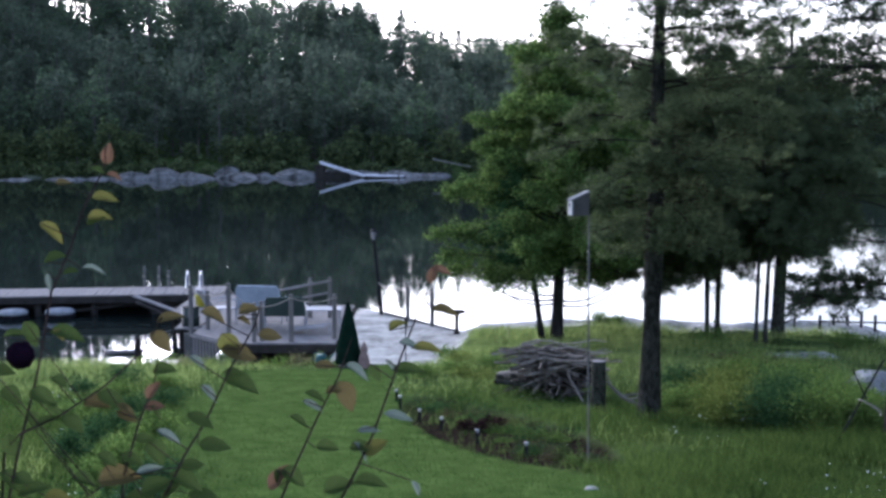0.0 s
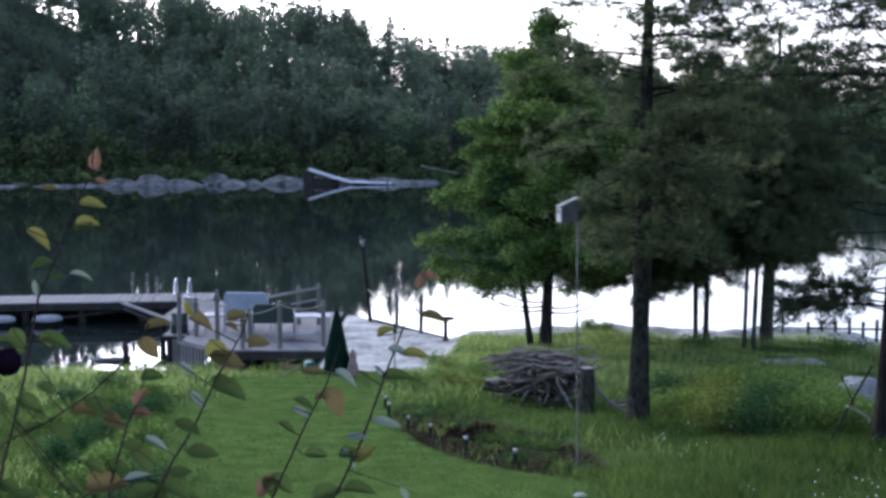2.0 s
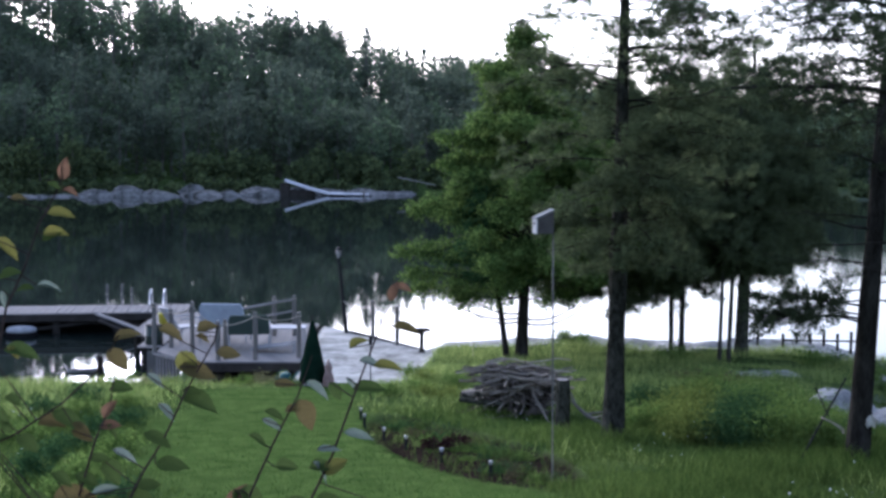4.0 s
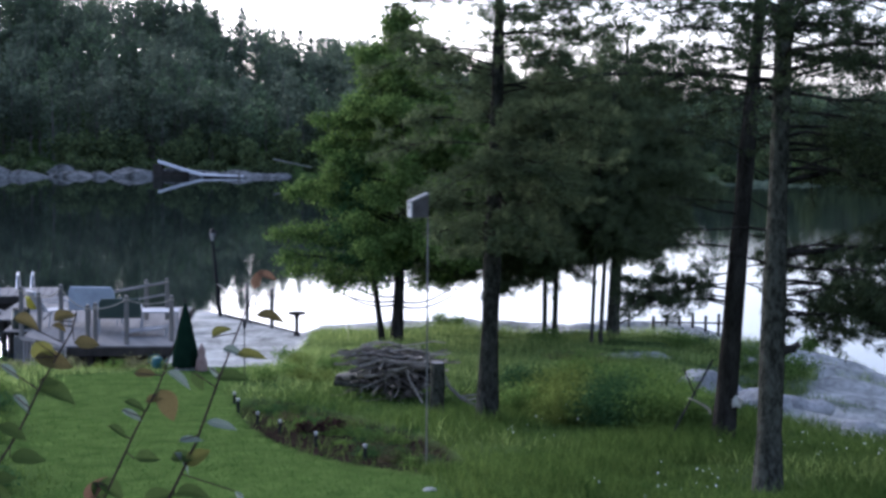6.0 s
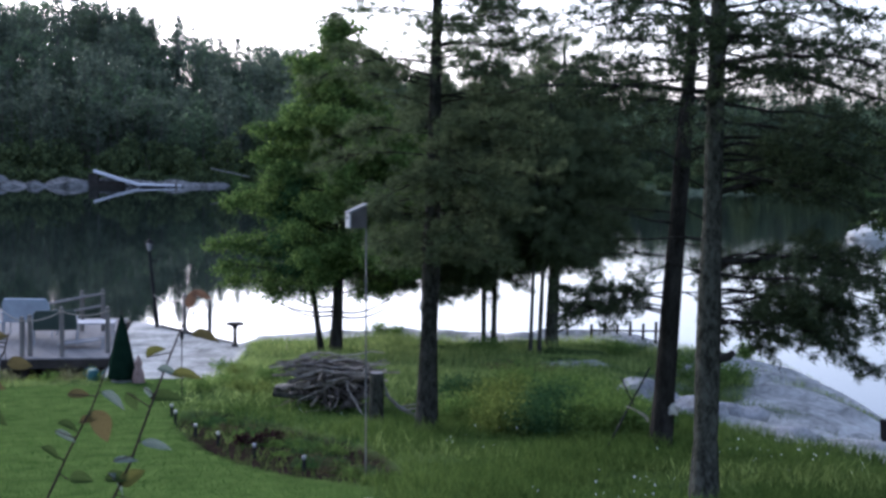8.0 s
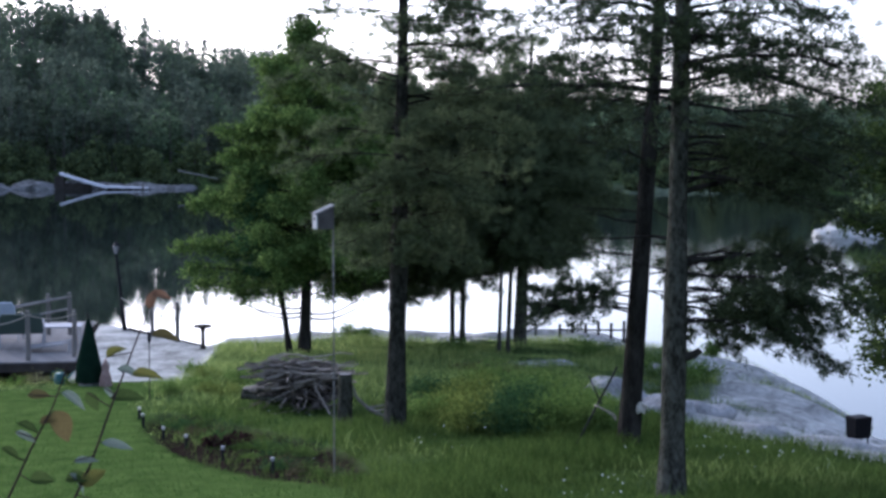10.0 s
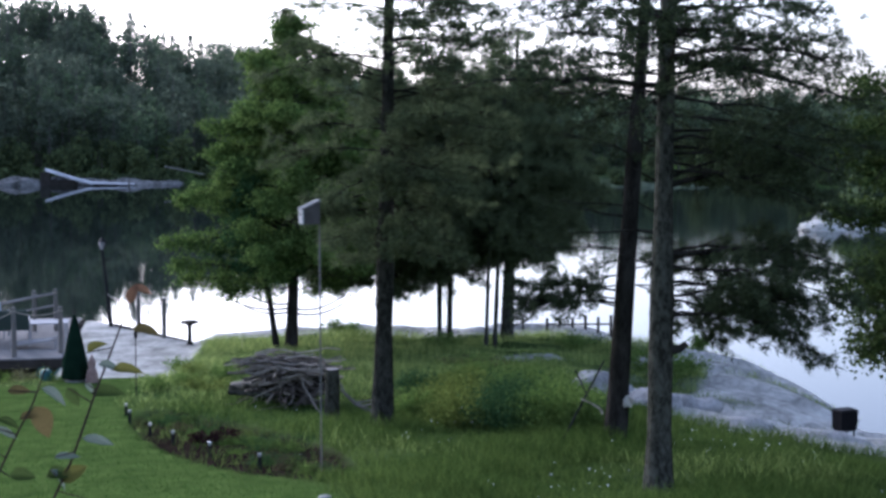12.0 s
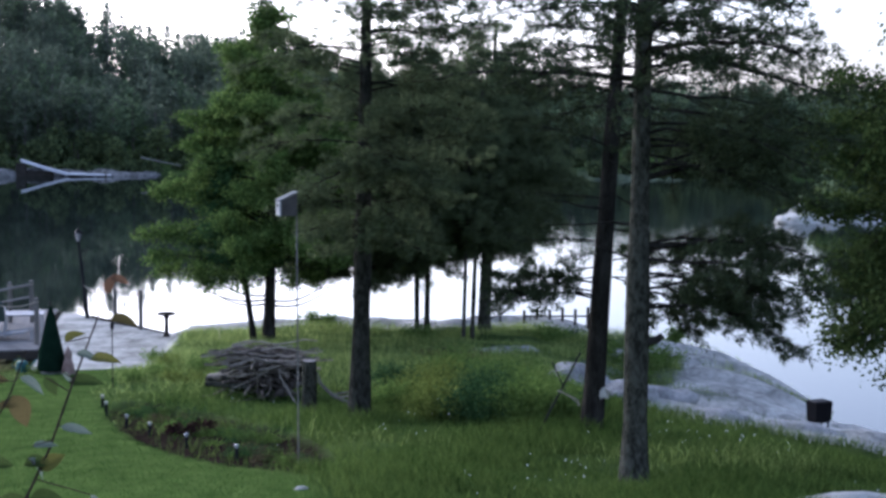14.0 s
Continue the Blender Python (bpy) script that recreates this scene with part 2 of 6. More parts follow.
def lawn_mask(x, y):
    """Mown lawn against the meadow."""
    right = np.interp(y, [5, 12, 13.4, 14.1, 15.2, 17.7, 19.6, 21.4, 25], [2.2, 1.75, 1.6, 1.1, 0.42, -0.25, -0.6, -0.8, -0.6])
    left = np.interp(y, [5, 12, 16, 20, 25], [-1.4, -2.3, -3.2, -3.9, -3.6])
    return smooth(0.2, -0.2, x - right + 0.10 * np.sin(y * 2.1)) * smooth(-0.5, 0.5, x - left + 0.25 * np.sin(y * 1.7)) * (1 - smooth(23.7, 24.2, y + 0.2 * np.sin(3 * x)) * smooth(-1.9, -2.3, x))


def rock_mask(x, y):
    line = 7.0 + 0.95 * np.clip(17.5 - y, 0, 20) - 0.10 * np.clip(y - 17.5, 0, 4) + 0.55 * np.clip(y - 21.5, 0, 6) + 0.35 * bumps(x, y, 0.8, 5.0)
    slope = smooth(-0.15, 0.35, x - line)
    tuft = smooth(0.0, 0.3, 1 - ((x - 9.2) / 1.0) ** 2 - ((y - 24.7) / 1.4) ** 2 + 0.4 * bumps(x, y, 0.6, 7.3))
    seam = 0.6 * smooth(0.35, 0.6, bumps(x + 0.8 * y, 0.3 * y, 0.7, 3.7)) * smooth(8.0, 9.0, x) * smooth(20, 22, y)
    slope = slope * (1 - seam)
    shelf = smooth(0.1, 0.7, y - (25.0 + 7.5 * smooth(-0.1, 1.0, x)) + 0.35 * bumps(x, y, 0.7, 2.2))
    patch = smooth(0.1, 0.5, 1 - ((x - 7.3) / 0.9) ** 2 - ((y - 26.4) / 0.8) ** 2 + 0.7 * bumps(x, y, 0.5, 3.1))
    return np.clip(np.maximum(np.maximum(slope * (1 - 0.85 * tuft), shelf), patch), 0, 1)


def float_attribute(me, name, values):
    at = me.attributes.new(name, "FLOAT", "POINT")
    at.data.foreach_set("value", np.asarray(values, np.float32).ravel())


far_land = GY > 45
float_attribute(gme, "rock", np.where(far_land, 0.3 * smooth(1.1, 0.4, GZ + 0.3 * bumps(GX, GY, 3.0)) * smooth(-0.3, 0.4, bumps(GX, GY, 7.0, 1.3)), rock_mask(GX, GY)))
float_attribute(gme, "lawn", lawn_mask(GX, GY))
float_attribute(gme, "soil", smooth(-0.05, 0.15, bed_mask(GX, GY) + 0.12 * bumps(GX, GY, 0.3)))


def ground_material():
    m = bpy.data.materials.new("grassy_ground")
    m.use_nodes = True
    n, l = m.node_tree.nodes, m.node_tree.links
    b = n["Principled BSDF"]
    b.inputs["Roughness"].default_value, b.inputs["Specular IOR Level"].default_value = 0.9, 0.0
    co = n.new("ShaderNodeTexCoord")

    def noise_ramp(scale, detail, lo, hi, a=0.35, z=0.65):
        t = n.new("ShaderNodeTexNoise")
        t.inputs["Scale"].default_value, t.inputs["Detail"].default_value = scale, detail
        l.new(co.outputs["Object"], t.inputs["Vector"])
        r = n.new("ShaderNodeValToRGB")
        r.color_ramp.elements[0].position, r.color_ramp.elements[1].position = a, z
        r.color_ramp.elements[0].color, r.color_ramp.elements[1].color = (*lo, 1), (*hi, 1)
        l.new(t.outputs["Fac"], r.inputs[0])
        return t, r

    def attr(name):
        a = n.new("ShaderNodeAttribute")
        a.attribute_name = name
        return a.outputs["Fac"]

    def mixed(fac, a, c):
        x = n.new("ShaderNodeMix")
        x.data_type = "RGBA"
        l.new(fac, x.inputs[0])
        l.new(a, x.inputs[6])
        l.new(c, x.inputs[7])
        return x.outputs[2]

    _, meadow = noise_ramp(1.1, 8, (0.026, 0.048, 0.0145), (0.076, 0.104, 0.032))
    _, lawn = noise_ramp(3.2, 10, (0.036, 0.060, 0.0145), (0.078, 0.115, 0.0285), 0.3, 0.7)
    t_rock, rock = noise_ramp(1.6, 12, (0.20, 0.198, 0.183), (0.46, 0.45, 0.415), 0.36, 0.62)
    _, lichen = noise_ramp(7, 6, (0.12, 0.122, 0.105), (0.42, 0.41, 0.37), 0.38, 0.62)
    _, soil = noise_ramp(9, 8, (0.0084, 0.0063, 0.0049), (0.0245, 0.0189, 0.014))
    half = n.new("ShaderNodeValue")
    half.outputs[0].default_value = 0.35
    rock_c = mixed(half.outputs[0], rock.outputs[0], lichen.outputs[0])
    warp = n.new("ShaderNodeMapping")
    warp.inputs["Rotation"].default_value, warp.inputs["Scale"].default_value = (0, 0, 0.5), (0.55, 1.3, 0.8)
    shift = n.new("ShaderNodeMixRGB")
    shift.inputs[0].default_value = 0.12
    l.new(co.outputs["Object"], shift.inputs[1])
    l.new(t_rock.outputs["Color"], shift.inputs[2])
    l.new(shift.outputs[0], warp.inputs[0])
    vor = n.new("ShaderNodeTexVoronoi")
    vor.feature = "DISTANCE_TO_EDGE"
    vor.inputs["Scale"].default_value = 1.1
    l.new(warp.outputs[0], vor.inputs["Vector"])
    crack = n.new("ShaderNodeMapRange")
    for k, v in ((1, 0.0), (2, 0.03), (3, 0.4), (4, 0.0)):
        crack.inputs[k].default_value = v
    l.new(vor.outputs["Distance"], crack.inputs[0])
    joint = n.new("ShaderNodeRGB")
    joint.outputs[0].default_value = (0.07, 0.068, 0.06, 1)
    rock_c = mixed(crack.outputs[0], rock_c, joint.outputs[0])
    c1 = mixed(attr("lawn"), meadow.outputs[0], lawn.outputs[0])
    c2 = mixed(attr("soil"), c1, soil.outputs[0])
    c3 = mixed(attr("rock"), c2, rock_c)
    l.new(c3, b.inputs["Base Color"])
    bp = n.new("ShaderNodeBump")
    bp.inputs["Strength"].default_value, bp.inputs["Distance"].default_value = 0.6, 0.06
    l.new(t_rock.outputs["Fac"], bp.inputs["Height"])
    l.new(bp.outputs[0], b.inputs["Normal"])
    return m


gme.materials.append(ground_material())
tagged(new("ground", gme), "mown lawn, meadow and granite sloping to the lake", "ground", kind="structure")


def water_material():
    m = bpy.data.materials.new("lake_water")
    m.use_nodes = True
    n, l = m.node_tree.nodes, m.node_tree.links
    b = n["Principled BSDF"]
    b.inputs["Base Color"].default_value = (0.008, 0.012, 0.011, 1)
    b.inputs["Roughness"].default_value, b.inputs["IOR"].default_value = 0.02, 1.333
    co = n.new("ShaderNodeTexCoord")
    mp = n.new("ShaderNodeMapping")
    mp.inputs["Scale"].default_value = (0.5, 1.0, 1)
    l.new(co.outputs["Object"], mp.inputs[0])
    t = n.new("ShaderNodeTexNoise")
    t.inputs["Scale"].default_value, t.inputs["Detail"].default_value = 15.0, 2
    l.new(mp.outputs[0], t.inputs["Vector"])
    sx = n.new("ShaderNodeSeparateXYZ")
    l.new(co.outputs["Object"], sx.inputs[0])
    big = n.new("ShaderNodeTexNoise")
    big.inputs["Scale"].default_value, big.inputs["Detail"].default_value = 0.05, 2
    l.new(co.outputs["Object"], big.inputs["Vector"])
    wob = n.new("ShaderNodeMath")
    wob.operation = "MULTIPLY_ADD"
    l.new(big.outputs["Fac"], wob.inputs[0])
    wob.inputs[1].default_value = 16.0
    l.new(sx.outputs["X"], wob.inputs[2])
    wind = n.new("ShaderNodeMapRange")
    for k, v in ((1, 12.0), (2, 30.0), (3, 0.008), (4, 0.06)):
        wind.inputs[k].default_value = v
    l.new(wob.outputs[0], wind.inputs[0])
    bp = n.new("ShaderNodeBump")
    bp.inputs["Distance"].default_value = 0.02
    l.new(wind.outputs[0], bp.inputs["Strength"])
    l.new(t.outputs["Fac"], bp.inputs["Height"])
    l.new(bp.outputs[0], b.inputs["Normal"])
    return m


wg = Geo()
wg.add([(-880, 8, 0), (880, 8, 0), (880, 1400, 0), (-880, 1400, 0)], [(0, 1, 2, 3)])
tagged(new("water", wg.mesh("water", water_material())), "calm dark lake water mirroring the woods and the sky", "lake", kind="structure")


def gz(x, y):
    return float(ground(x, y))

# ---- trees ----
class Foliage:
    """Many small needles or leaves, joined into one mesh."""
    def __init__(self, rng):
        self.rng, self.tri, self.quad = rng, [], []

    def tufts(self, centres, dirs, count, length, width):
        """Needle tufts: thin blades that fan out round each twig's tip."""
        c, d = np.repeat(np.asarray(centres), count, 0), np.repeat(np.asarray(dirs), count, 0)
        r = self.rng
        w = d * 0.9 + r.normal(0, 0.75, c.shape)
        w /= np.linalg.norm(w, axis=1)[:, None]
        side = np.cross(w, r.normal(0, 1, c.shape))
        side /= np.linalg.norm(side, axis=1)[:, None] + 1e-9
        ln = length * r.uniform(0.6, 1.25, (len(c), 1))
        o = c + r.normal(0, 0.25 * length, c.shape)
        self.tri.append(np.stack([o - side * width, o + side * width, o + w * ln], 1))

    def leaves(self, centres, size, spread, count):
        c = np.repeat(np.asarray(centres), count, 0)
        r = self.rng
        o = c + r.normal(0, spread, c.shape) * np.array([1, 1, 0.7])
        a = r.normal(0, 1, c.shape)
        a /= np.linalg.norm(a, axis=1)[:, None]
        b = np.cross(a, r.normal(0, 1, c.shape))
        b /= np.linalg.norm(b, axis=1)[:, None] + 1e-9
        s = size * r.uniform(0.6, 1.3, (len(c), 1))
        self.quad.append(np.stack([o - a * s, o + b * s * 0.55, o + a * s, o - b * s * 0.55], 1))

    def mesh(self, name, mat):
        vs, fs, k = [], [], 0
        if self.tri:
            t = np.concatenate(self.tri)
            vs.append(t.reshape(-1, 3))
            fs += (np.arange(len(t) * 3).reshape(-1, 3) + k).tolist()
            k += len(t) * 3
        if self.quad:
            q = np.concatenate(self.quad)
            vs.append(q.reshape(-1, 3))
            fs += (np.arange(len(q) * 4).reshape(-1, 4) + k).tolist()
        me = bpy.data.meshes.new(name)
        me.from_pydata(np.concatenate(vs).tolist(), [], fs)
        me.materials.append(mat)
        return me


def bent(a, b, bow, n=8):
    """A trunk's or limb's line from a to b, bowed sideways by the vector bow."""
    a, b, bow = Vector(a), Vector(b), Vector(bow)
    return [a.lerp(b, i / n) + bow * math.sin(math.pi * i / n) for i in range(n + 1)]


def at_height(line, z):
    for p, q in zip(line, line[1:]):
        if p.z <= z <= q.z:
            return p.lerp(q, (z - p.z) / max(q.z - p.z, 1e-6))
    return line[-1].copy()


def limb_line(start, az, length, rise, droop, rng, n=7):
    """A limb that leaves the trunk, rises and then hangs at its end."""
    pts, a = [Vector(start)], az
    for i in range(1, n + 1):
        t = i / n
        a += rng.normal(0, 0.10)
        step = length / n
        slope = rise - droop * t + rng.normal(0, 0.08)
        pts.append(pts[-1] + Vector((math.cos(a) * step, math.sin(a) * step, slope * step)))
    return pts


def pine(x, y, height, radius, top=(0, 0), bow=(0, 0, 0), crown=(0.3, 1.0), reach=1.6, limbs=34, seed=1, label="", extra=(), needle=None, bark=None, tufts=1.0, leaf=0.085, profile=None, sparse_top=0.0, name="pine_tree", droop=0.5, twigs=9, blades=14, clumped=False):
    """A pine: tapered bent trunk, curved limbs with side twigs, needle tufts."""
    rng = np.random.default_rng(seed)
    z0 = gz(x, y) - 0.1
    root = thing(name, x, y, z0, label, "tree")
    line = bent((0, 0, 0), (top[0], top[1], height + 0.1), bow, 12)
    g = Geo()
    rad = [radius * (1.25 if i == 0 else 1.0) * (1 - 0.82 * (i / 12) ** 1.2) * (1 + 0.05 * rng.normal()) for i in range(13)]
    g.tube(line, rad, 10)
    put("trunk", g.mesh("trunk", bark or M_bark, True), root)
    fol = Foliage(rng)
    specs = []
    for i in range(limbs):
        t = (i + rng.uniform(0, 1)) / limbs
        h = (crown[0] + (crown[1] - crown[0]) * t) * height
        pr = profile(t) if profile else (1 - t) ** 0.6 * (0.55 + 0.45 * math.sin(min(1, t * 4) * math.pi / 2))
        specs.append((h, rng.uniform(0, 2 * math.pi), reach * pr * rng.uniform(0.65, 1.15) + 0.12, rng.uniform(0.05, 0.4), droop * rng.uniform(0.5, 1.4), 1.0 - sparse_top * t))
    for h, az, ln, rise, dr, dens in extra:
        specs.append((h + rng.normal(0, 0.03), radians(az + rng.normal(0, 5)), ln, rise + (rng.normal(0, 0.09) if dens else 0), dr, dens))
    for h, az, ln, rise, dr, dens in specs:
        s = at_height(line, h)
        pts = limb_line(s, az, ln, rise, dr, rng)
        r0 = 0.006 + (0.014 if dens == 0 or ln > 1.9 else 0.007) * ln if clumped else 0.008 + 0.011 * ln
        wood = Geo()
        wood.tube(pts, [r0 * (1 - 0.85 * k / 7) for k in range(8)], 5)
        if dens <= 0:
            put("limb", wood.mesh("limb", M_bark_dark, True), root)
            continue
        n_tw = max(3, int(twigs * ln * 1.6))
        cs, ds = [], []
        for k in range(n_tw):
            u = rng.uniform(0.12, 1.0) ** 0.85
            f = u * 7
            i0 = min(int(f), 6)
            p = pts[i0].lerp(pts[i0 + 1], f - i0)
            d = (pts[i0 + 1] - pts[i0]).normalized()
            side = Vector((-d.y, d.x, 0)).normalized() * rng.choice((-1, 1))
            tl = (0.18 + 0.30 * ln * (1.15 - u)) * rng.uniform(0.5, 1.2)
            q = p + (side * rng.uniform(0.4, 1) + d * 0.7 + Vector((0, 0, rng.normal(0.0, 0.28)))).normalized() * tl
            mid = p.lerp(q, 0.5) + Vector((0, 0, rng.normal(0.0, 0.03)))
            wood.tube([p, mid, q], [0.006, 0.004, 0.002], 3, False)
            m = max(2, int(5 * tl / 0.3 * dens * tufts))
            for j in range(m):
                v = rng.choice((0.5, 0.78, 1.03)) + rng.normal(0, 0.05) if clumped else rng.uniform(0.25, 1.05)
                c = p.lerp(q, v)
                cs.append(c + Vector(rng.normal(0, 0.025, 3)))
                ds.append((q - p).normalized() + Vector((0, 0, 0.25)))
        put("limb", wood.mesh("limb", M_bark_dark, True), root)
        if cs:
            fol.tufts([tuple(c) for c in cs], [tuple(d) for d in ds], blades, leaf, 0.0065)
    if fol.tri:
        put("crown", fol.mesh("crown", needle or M_needle), root)
    return root


def broadleaf(x, y, height, radius, top=(0, 0), crown=(0.25, 1.0), reach=1.6, limbs=40, seed=1, label="", leaves=1.0, leaf=0.05, mat=None, profile=None, stems=1, name="leafy_tree", droop=0.5, rise=(0.2, 0.7), extra=(), auto_az=None, spread=0.12, bare=()):
    rng = np.random.default_rng(seed)
    z0 = gz(x, y) - 0.1
    root = thing(name, x, y, z0, label, "tree")
    line = bent((0, 0, 0), (top[0], top[1], height * 0.97), (0.05, 0.03, 0), 10)
    g = Geo()
    g.tube(line, [radius * (1.2 if i == 0 else 1) * (1 - 0.85 * i / 10) for i in range(11)], 9)
    put("trunk", g.mesh("trunk", M_bark_dark, True), root)
    fol = Foliage(rng)
    specs = []
    for i in range(limbs):
        t = (i + rng.uniform(0, 1)) / limbs
        h = (crown[0] + (crown[1] - crown[0]) * t) * height * 0.96
        pr = profile(t) if profile else (1 - t) ** 0.75
        az = rng.uniform(0, 2 * math.pi) if auto_az is None else radians(rng.uniform(*auto_az))
        specs.append((h, az, reach * pr * rng.uniform(0.6, 1.1) + 0.15, rng.uniform(*rise), droop * rng.uniform(0.4, 1.5)))
    specs += [(h, radians(a), ln, ri, dr) for h, a, ln, ri, dr in extra]
    for h, az, ln, ri, dr in specs:
        pts = limb_line(at_height(line, h), az, ln, ri, dr, rng)
        wood = Geo()
        wood.tube(pts, [(0.006 + 0.01 * ln) * (1 - 0.85 * k / 7) for k in range(8)], 5)
        cs = []
        for k in range(max(5, int(13 * ln))):
            u = rng.uniform(0.2, 1.0) ** 0.8
            f = u * 7
            i0 = min(int(f), 6)
            p = pts[i0].lerp(pts[i0 + 1], f - i0)
            d = Vector(rng.normal(0, 1, 3)).normalized()
            q = p + Vector((d.x, d.y, d.z * 0.5 - 0.15)) * (0.12 + 0.22 * ln * (1.15 - u)) * rng.uniform(0.6, 1.3)
            wood.tube([p, q], [0.004, 0.0015], 3, False)
            for v in (0.45, 0.75, 1.0):
                cs.append(tuple(p.lerp(q, v)))
        put("limb", wood.mesh("limb", M_bark_dark, True), root)
        fol.leaves(cs, leaf, spread, max(2, int(7 * leaves)))
    for h, az, ln in bare:
        a = radians(az)
        s0 = at_height(line, h)
        arc = Geo()
        arc.tube([s0 + Vector((math.cos(a) * ln * t, math.sin(a) * ln * t, -0.07 * math.sin(math.pi * t) + 0.30 * t * t)) for t in np.linspace(0, 1, 9)], [0.026 * (1 - 0.07 * k) for k in range(9)], 5)
        put("bare_limb", arc.mesh("bare_limb", M_bark_dark, True), root, "leafless drooping limb")
    put("crown", fol.mesh("crown", mat or M_leaf), root)
    return root


even_shape = lambda t: 0.72 + 0.28 * math.sin(math.pi * min(1, t * 1.3))
cone_shape = lambda t: 1.08 * (1 - t) ** 0.8 * (0.8 + 0.2 * math.sin(min(1, t * 5) * math.pi / 2))

# the leafy tree and its thin leaning neighbour behind the brush pile
broadleaf(2.51, 29.7, 7.6, 0.14, (0.1, 0), (0.21, 1.0), 2.95, 110, 11, "leafy conical tree with fresh green foliage on the grassy mound", 2.4, 0.042, M_leaf, cone_shape, extra=((1.45, 195, 1.5, 0.25, 0.5), (1.4, 10, 1.3, 0.2, 0.4)), bare=((1.02, 184, 1.55), (0.94, 202, 1.35), (1.0, -6, 1.15), (0.9, -24, 1.25), (1.12, 165, 1.2)))
broadleaf(2.2, 29.6, 4.4, 0.078, (-0.72, 0.1), (0.4, 1.0), 1.1, 22, 12, "thin leaning tree beside the conical tree", 1.2, 0.05, M_leaf_dark)
# tall pine beside the stump
pine(2.75, 17.86, 8.6, 0.135, (0.11, 0.1), (0.02, 0, 0), (0.28, 1.0), 1.55, 88, 21, "tall pine with a straight grey-brown trunk in the meadow", sparse_top=0.2, needle=M_needle, profile=even_shape, tufts=0.8, clumped=True, bark=M_bark_mid,
     extra=tuple((2.35 + 0.13 * k, 215 + (k * 47) % 110, 0.85 + 0.1 * (k % 4), 0.12, 0.35, 1.2) for k in range(11)))
# group behind the crest of the mound
pine(6.06, 30.8, 6.6, 0.055, (-0.15, 0), (0, 0, 0), (0.28, 1.0), 1.75, 60, 31, "slender pine in a group near the granite shore", needle=M_needle, tufts=1.2, leaf=0.13, clumped=True, droop=0.7)
pine(6.36, 31.2, 7.0, 0.06, (0.05, 0), (0, 0, 0), (0.3, 1.0), 1.9, 60, 32, "slender pine in a group near the granite shore", needle=M_needle, tufts=1.2, leaf=0.13, clumped=True, droop=0.7)
pine(6.68, 28.7, 6.2, 0.045, (0.15, 0), (0, 0, 0), (0.34, 1.0), 1.6, 52, 33, "slender pine in a group near the granite shore", needle=M_needle, tufts=1.2, leaf=0.13, clumped=True, droop=0.7)
pine(6.90, 28.8, 6.5, 0.05, (0.2, 0), (0, 0, 0), (0.32, 1.0), 1.6, 52, 34, "slender pine in a group near the granite shore", needle=M_needle, tufts=1.2, leaf=0.13, clumped=True, droop=0.7)
pine(7.49, 30.1, 7.3, 0.15, (0.2, 0), (0, 0, 0), (0.29, 1.0), 2.5, 84, 35, "stout pine in a group near the granite shore", needle=M_needle, tufts=1.2, leaf=0.13, clumped=True, droop=0.7)
pine(4.79, 31.2, 6.8, 0.07, (0.0, 0), (0, 0, 0), (0.19, 1.0), 2.2, 80, 36, "pine behind the tall pine on the mound", needle=M_needle, tufts=1.2, leaf=0.13, clumped=True, droop=0.7)
for k, (x, y, h, r) in enumerate(((5.13, 33.3, 6.8, 2.0), (2.82, 33.2, 6.2, 1.7), (8.28, 33.3, 6.6, 2.0), (6.5, 33.1, 6.6, 1.9), (4.96, 32.2, 6.2, 1.8), (6.73, 32.9, 7.0, 1.9))):
    pine(x, y, h, 0.05, (0.1, 0), (0, 0, 0), (0.23 if x < 5.5 else 0.33, 1.0), r, 64, 60 + k, "pine in the thicket near the granite shore", needle=M_needle, tufts=1.1, leaf=0.14, clumped=True, droop=0.7)
# the leaning pine and the nearest pine, in the darkened backlit needles
pine(5.35, 15.8, 8.4, 0.135, (0.56, 0.2), (-0.02, 0, 0), (0.42, 1.0), 1.7, 50, 41, "crooked dark pine leaning in the meadow", sparse_top=0.2, profile=even_shape, tufts=0.5, blades=13, bark=M_bark_dark, needle=M_needle_backlit, clumped=True, leaf=0.075,
     extra=((1.8, 180, 1.6, 0.03, 0.08, 2.4), (1.86, 168, 1.4, 0.02, 0.05, 2.4), (1.74, 195, 1.25, 0.05, 0.1, 2.4), (1.94, 205, 1.0, 0.05, 0.1, 2.2), (1.8, 150, 1.0, 0.05, 0.15, 2.2), (1.98, 176, 0.9, 0.1, 0.2, 2.2),
            (2.15, 185, 0.9, 0.1, 0.2, 1.1), (2.4, 168, 1.1, 0.15, 0.3, 1.1), (2.3, 200, 0.8, 0.1, 0.2, 1.0), (2.6, 5, 0.8, 0.1, 0.2, 1.0), (2.15, 20, 0.9, 0.1, 0.4, 1.2), (1.95, 350, 0.8, 0.1, 0.4, 1.2), (2.8, 190, 1.0, 0.25, 0.2, 0.0), (3.0, 172, 1.1, 0.2, 0.3, 1.0)))
